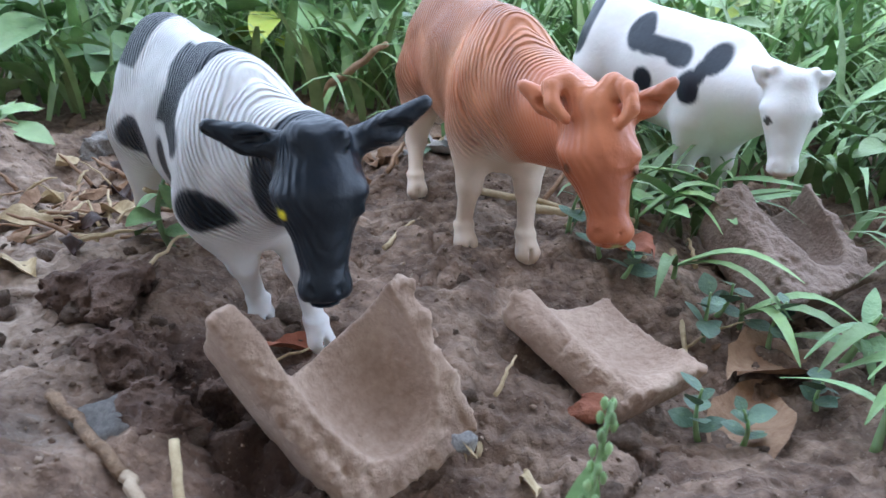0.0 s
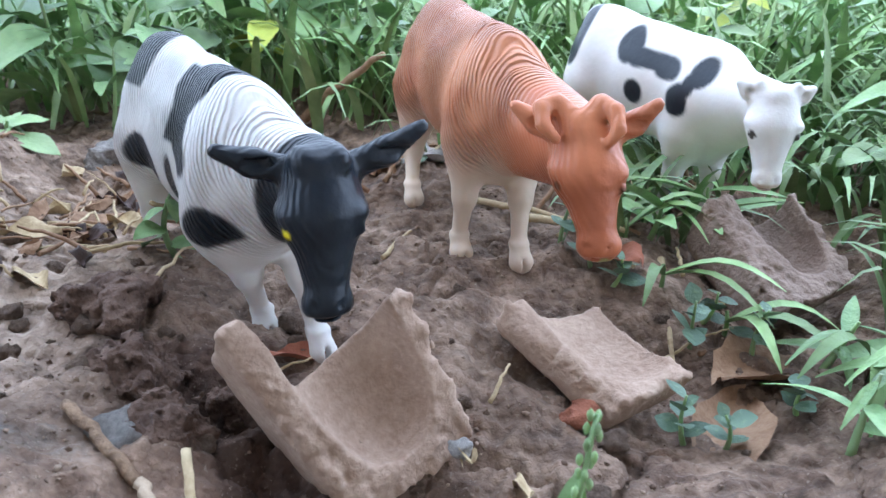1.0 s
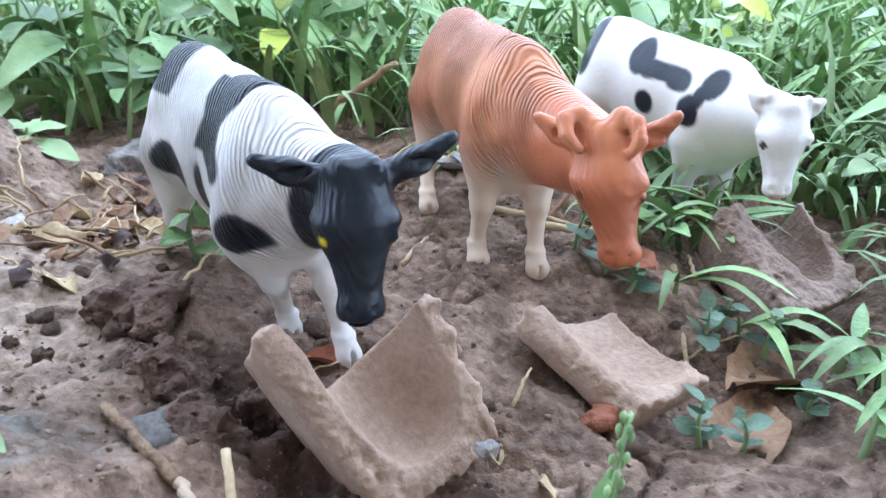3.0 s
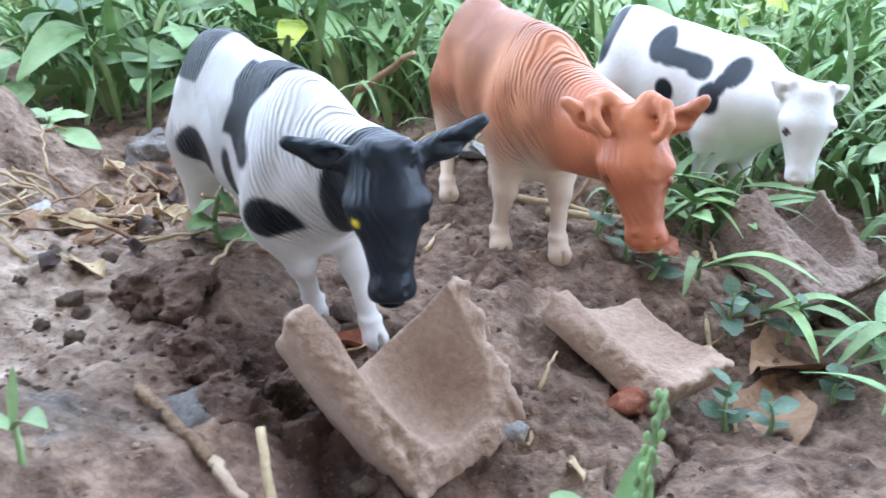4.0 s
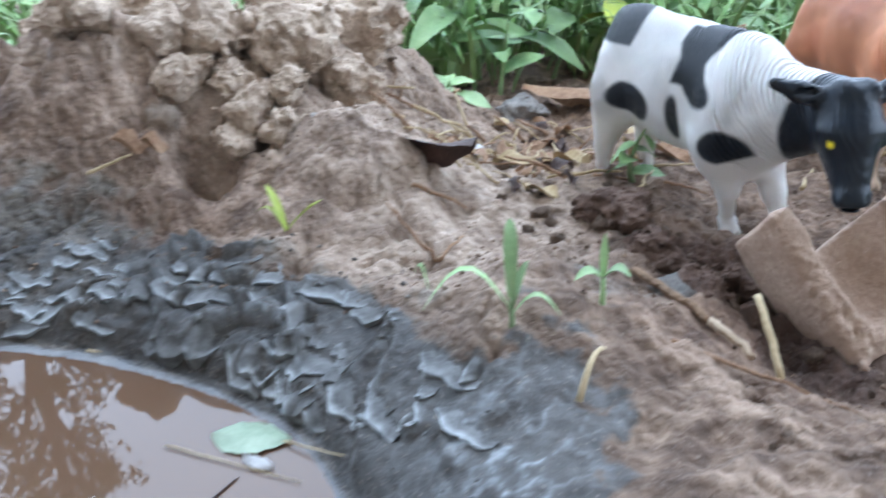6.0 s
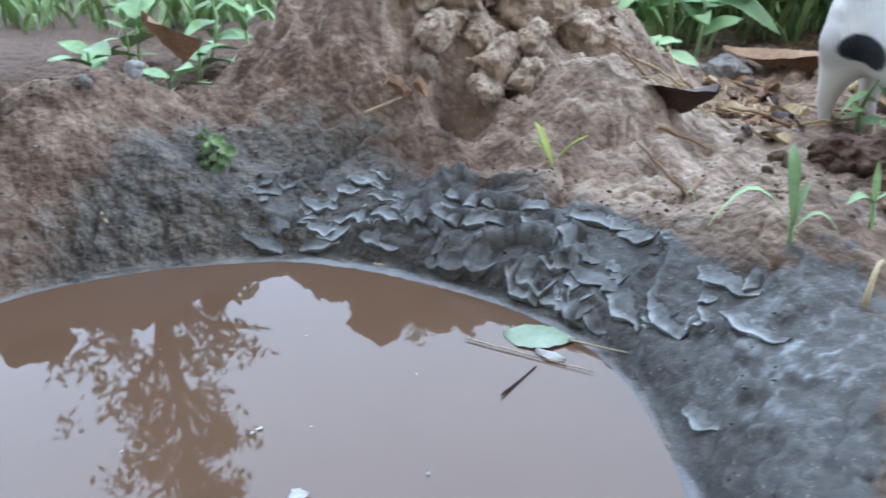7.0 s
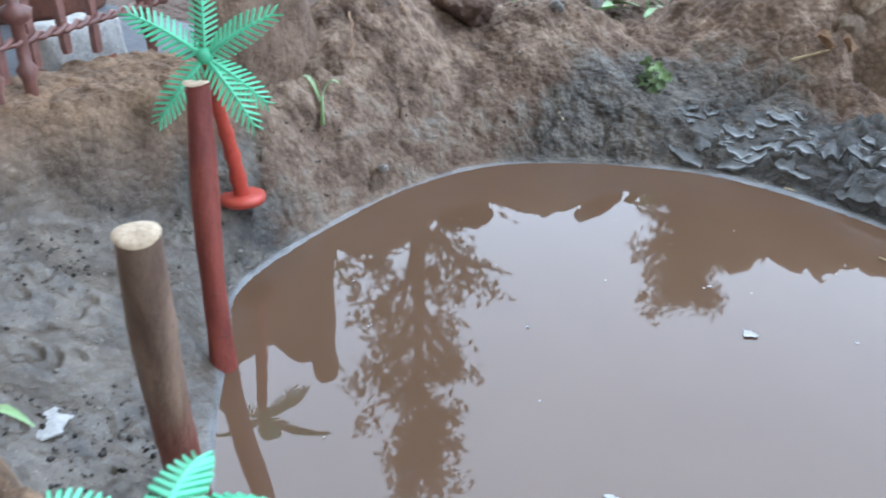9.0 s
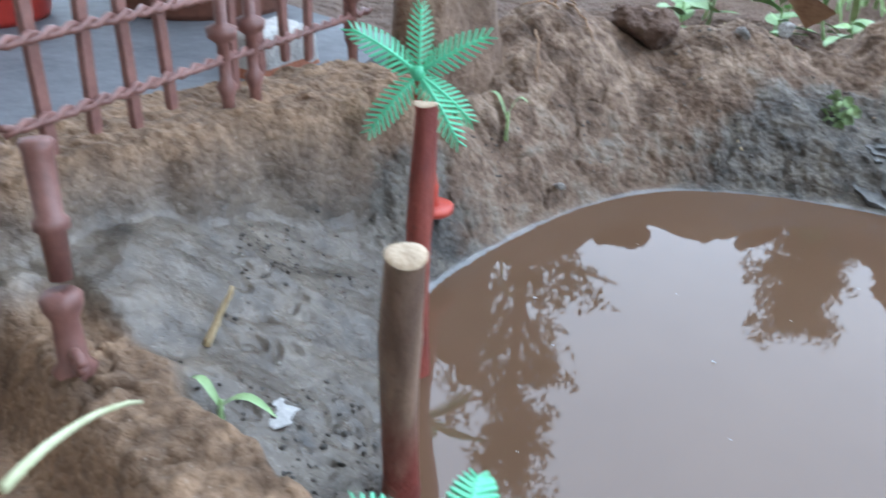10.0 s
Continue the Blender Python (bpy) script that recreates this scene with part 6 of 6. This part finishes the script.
for n, (x, y, s) in enumerate([(-6.21, 0.01, 0.19), (-6.24, -2.46, 0.17), (-7.84, -1.11, 0.04), (-9.65, -1.52, 0.05), (-8.27, -3.26, 0.03), (-6.81, 0.53, 0.06), (-7.05, 1.75, 0.03), (-5.42, 0.45, 0.05),
                               (-7.47, 1.07, 0.03), (-7.67, 0.01, 0.04), (-6.84, 0.47, 0.05), (-9.59, 0.15, 0.03), (-6.44, 0.66, 0.025), (-8.7, -0.4, 0.02), (-7.2, -1.9, 0.02), (-5.9, 1.5, 0.02), (-8.2, 1.2, 0.02), (-9.0, -2.0, 0.025)]):
    scum(x, y, s, n)

# crumbs and grit too small to count
def grit(seed, boxes, small, large, label, material, reach=99.0):
    q = np.random.RandomState(seed)
    xy = np.concatenate([np.c_[q.uniform(a, b, k), q.uniform(c, d, k)] for a, b, c, d, k in boxes])
    d = shore_distance(xy[:, 0], xy[:, 1])
    patch = fbm(xy[:, 0] * 1.1, xy[:, 1] * 1.1, 0, 3, seed)
    keep = (d > 0.2) & (d < reach) & (patch > q.uniform(-0.7, 0.9, len(xy)))
    xy = xy[keep]
    if reach < 99:
        xy = xy[np.maximum(fence_ridge(xy[:, 0], xy[:, 1]), near_ridge(xy[:, 0], xy[:, 1])) < 0.2]
    z = ground_height(xy[:, 0], xy[:, 1])
    k = len(xy)
    s = small + (large - small) * q.rand(k) ** 4
    ang = q.uniform(0, 6.28, k)
    ring = []
    for n in range(5):
        a = ang + n * 1.2566 + q.uniform(-0.4, 0.4, k)
        r = s * q.uniform(0.6, 1.2, k)
        ring.append(np.c_[xy[:, 0] + r * np.cos(a), xy[:, 1] + r * np.sin(a), z + s * q.uniform(-0.15, 0.35, k)])
    top = [np.c_[xy[:, 0] + s * q.uniform(-0.35, 0.35, k), xy[:, 1] + s * q.uniform(-0.35, 0.35, k), z + s * q.uniform(0.5, 0.95, k)] for _ in range(2)]
    low = np.c_[xy, z - s * 0.5]
    verts = np.stack([*ring, *top, low], 1).reshape(-1, 3)
    tri = [(0, 1, 5), (1, 2, 5), (2, 6, 5), (2, 3, 6), (3, 4, 6), (4, 0, 6), (0, 5, 6), (1, 0, 7), (2, 1, 7), (3, 2, 7), (4, 3, 7), (0, 4, 7)]
    faces = (np.arange(k)[:, None, None] * 8 + np.array(tri)[None]).reshape(-1, 3)
    return thing("soil_grit", mesh_of("soil_grit", verts, faces, material), label, "soil", kind="stuff")


CRUMB = Nodes("crumb", 0.95)
CRUMB.colour(CRUMB.ramp(CRUMB.island(), [(0.0, (0.12, 0.076, 0.052)), (0.6, (0.22, 0.150, 0.105)), (1.0, (0.36, 0.265, 0.195))]))
CRUMB.bump(CRUMB.noise(0.03, 4), 0.01)
DARK_CRUMB = Nodes("dark_crumb", 0.6)
DARK_CRUMB.colour(DARK_CRUMB.ramp(DARK_CRUMB.island(), [(0.0, (0.030, 0.026, 0.022)), (0.8, (0.080, 0.070, 0.060)), (1.0, (0.26, 0.24, 0.21))]))
grit(1, [(-3.5, 3.5, 3.0, 8.5, 7000), (-13, -2, 3.2, 9, 9000)], 0.006, 0.035, "crumbs of dry earth strewn over the soil", CRUMB.mat)
grit(2, [(-11.6, -8.4, -5.3, -2.0, 3800), (-11.5, -3.2, -1.0, 4.2, 5200)], 0.006, 0.038, "dark crumbs of wet mud round the pond", DARK_CRUMB.mat, 1.7)

# ---- the yard beyond the fence ----
v, f = [], []
slab = [(-40, -12, 1.36), (-14.0, -12, 1.36), (-13.6, -1.2, 1.36), (-15.0, 1.2, 1.36), (-40, 2.5, 1.36)]
v = slab + [(x, y, 0.3) for x, y, _ in slab]
f = [(0, 1, 2, 3, 4)] + [(k, k + 5, (k + 1) % 5 + 5, (k + 1) % 5) for k in range(5)]
thing("pavement", mesh_of("pavement", v, f, CONCRETE, False), "smooth grey concrete yard beyond the fence", "pavement", kind="structure")


def pot(at, r0, r1, tall, material, label):
    prof = [(0.0, 0.0), (r0, 0.0), (r0 * 1.03, 0.1), (r1 * 0.97, tall * 0.82), (r1 * 1.1, tall * 0.83), (r1 * 1.12, tall * 0.98), (r1 * 1.06, tall), (r1 * 0.95, tall * 0.98), (r1 * 0.9, tall * 0.8), (0.0, tall * 0.78)]
    v, f = [], []
    for rad, z in prof:
        v += [(rad * math.cos(2 * math.pi * s / 28), rad * math.sin(2 * math.pi * s / 28), z) for s in range(28)]
    for k in range(len(prof) - 1):
        for s in range(28):
            a, b = k * 28 + s, k * 28 + (s + 1) % 28
            f.append((a, b, b + 28, a + 28))
    ob = holder("flower_pot", label, "flower pot", at, "flower pots")
    under("bowl", mesh_of("bowl", v, f, material), ob)
    return ob


pot((-20.6, -3.6, 1.36), 1.3, 1.7, 3.4, RED_POT, "red plastic flower pot on the concrete")
pot((-19.4, 0.1, 1.36), 1.5, 2.0, 2.8, BROWN_POT, "terracotta flower pot on the concrete")
pot((-23.5, -8.0, 1.36), 1.6, 2.1, 3.4, TERRACOTTA, "terracotta flower pot on the concrete")


def block(at, size, heading, label):
    ob = holder("rubble_block", label, "block", at, turn=heading)

    def f2(p):
        q = [np.abs(p[n] - (size[2] / 2 if n == 2 else 0)) - (size[n] / 2 - 0.08) for n in range(3)]
        o = np.sqrt(sum(np.maximum(a, 0) ** 2 for a in q)) + np.minimum(np.maximum(q[0], np.maximum(q[1], q[2])), 0) - 0.08
        return o + 0.05 * fbm(p[0] * 2, p[1] * 2, p[2] * 2, 3, 4)

    v, q = surface_net(f2, (-size[0], -size[1], -0.2), (size[0], size[1], size[2] + 0.3), 0.09)
    low = v[q].mean(1)[:, 2] < size[2] * 0.4
    under("plaster", mesh_of("plaster", v, q[~low], STONE_WHITE), ob, "chipped whitewashed upper part")
    under("brick_base", mesh_of("brick_base", v, q[low], TERRACOTTA), ob, "bare orange brick below")
    return ob


block((-14.75, -1.35, 1.1), (0.7, 1.3, 0.85), 20, "whitewashed brick block with chipped orange base")

# a cut shrub at the bank's end
def stump():
    limbs = [((-12.75, 0.45, 0.9), (-12.95, 0.62, 4.6), 0.30, 0.20), ((-12.65, 0.05, 0.9), (-12.65, 0.05, 3.3), 0.50, 0.46), ((-12.55, -0.55, 0.9), (-12.5, -0.62, 2.5), 0.42, 0.36)]

    def f(p):
        d = ellipsoid(p, (-12.6, 0.0, 1.3), (0.55, 0.85, 0.8))
        for a, b, ra, rb in limbs:
            d = smin(d, cone(p, a, b, ra, rb), 0.35)
        return d + 0.06 * fbm(p[0] * 3, p[1] * 3, p[2] * 0.8, 3, 91) + 0.02 * fbm(p[0] * 9, p[1] * 9, p[2] * 2.5, 2, 92)

    v, q = surface_net(f, (-13.8, -1.6, 0.6), (-11.6, 1.5, 5.1), 0.06)
    return thing("shrub_stump", mesh_of("shrub_stump", v, q, STUMP_BARK), "brown woody shrub stump with thick cut stems", "stump")


STUMP_BARK = plain("stump_bark", (0.10, 0.062, 0.042), (0.25, 0.165, 0.115), 0.5, 0.9, 0.05, 0.08)
stump()
for n in range(8):
    x, y = rr.uniform(-13, -12.0), rr.uniform(-0.4, 1.8)
    twig(g(x, y, 0.02), g(x + rr.uniform(-0.4, 0.8), y + rr.uniform(-0.6, 0.3), rr.uniform(0.0, 0.5)), 0.018, "tangled dry stem on the bank", DEAD_LEAF, 0.1, 0.05, 200 + n, "straw")

# ---- lay the plan level ----
for ob in [o for o in scene.objects if o.parent is None and o.type in ("MESH", "EMPTY")]:
    ob.matrix_world = LEVEL @ ob.matrix_world

# ---- trees across the yard, seen in the water ----
def tree(at, tall, spread, seed, label, low=0.3, clumps=60):
    r = random.Random(seed)
    ob = holder("tree", label, "tree", at, "trees")
    pieces = [tube([(0, 0, -1), (0.01 * tall, 0, tall * 0.4), (-0.01 * tall, 0.01 * tall, tall * 0.95)], [tall * 0.022, tall * 0.014, tall * 0.003], 9)]
    tips = []
    for n in range(30):
        t = low + (0.95 - low) * n / 29
        a, run = n * 2.4, spread * (1.1 - 0.85 * (t - low) / (1 - low)) * r.uniform(0.5, 1.0)
        tip = (run * math.cos(a), run * math.sin(a), tall * (t + 0.06))
        pieces.append(tube([(0, 0, tall * t), (run * 0.5 * math.cos(a), run * 0.5 * math.sin(a), tall * (t + 0.05)), tip], [tall * 0.006, tall * 0.004, tall * 0.0015], 5))
        tips.append((tip, t))
    under("trunk", mesh_of("trunk", *joined(pieces), BARK_TREE), ob, "grey-brown trunk with thin limbs")
    v, f = [], []
    for (tx, ty, tz), t in tips:
        for c in range(clumps // 12):
            u = r.uniform(0.35, 1.1)
            cx, cy, cz = tx * u + r.gauss(0, spread * 0.09), ty * u + r.gauss(0, spread * 0.09), tz + r.gauss(0, tall * 0.022)
            for k in range(26):
                x, y, z = (q + r.gauss(0, spread * 0.06) for q in (cx, cy, cz))
                a, b, s = r.uniform(0, 6.28), r.uniform(-1, 1), spread * r.uniform(0.025, 0.055)
                e1 = Vector((math.cos(a), math.sin(a), b)).normalized() * s
                e2 = Vector((-math.sin(a), math.cos(a), r.uniform(-0.6, 0.6))).normalized() * s * 0.45
                i = len(v)
                p = Vector((x, y, z))
                v += [tuple(p - e1), tuple(p + e2), tuple(p + e1), tuple(p - e2)]
                f.append((i, i + 1, i + 2, i + 3))
    under("crown", mesh_of("crown", v, f, TREE_LEAF, False), ob, "open crown of brownish green leaves")
    return ob


tree((-103, 104, 1), 150, 25, 5, "slender tree with open leafy crown across the yard", 0.32, 96)
tree((-68, 166, 1), 110, 24, 8, "round leafy tree across the yard", 0.5, 150)
tree((-20, 190, 1), 84, 22, 11, "leafy tree across the yard", 0.4, 80)
tree((-185, 85, 1), 90, 24, 14, "leafy tree across the yard", 0.4, 80)

# added wall and roof slab, both out of view, to cut down sky light
wall = [(-110, -42, 0), (110, -42, 0), (110, -48, 0), (-110, -48, 0)]
v = wall + [(x, y, 75) for x, y, _ in wall]
thing("shade_wall", mesh_of("shade_wall", v, [(0, 1, 5, 4), (1, 2, 6, 5), (2, 3, 7, 6), (3, 0, 4, 7), (4, 5, 6, 7)], BLOCKER_PAINT, False), "unseen wall added behind the camera to block sky light", "wall", kind="structure")
blocker = [(-110, -48, 64), (110, -48, 64), (110, 2, 60), (-110, 2, 60)]
v = blocker + [(x, y, z + 3) for x, y, z in blocker]
thing("shade_slab", mesh_of("shade_slab", v, [(0, 3, 2, 1), (4, 5, 6, 7), (0, 1, 5, 4), (1, 2, 6, 5), (2, 3, 7, 6), (3, 0, 4, 7)], BLOCKER_PAINT, False), "unseen slab added above to block sky light", "roof", kind="structure")
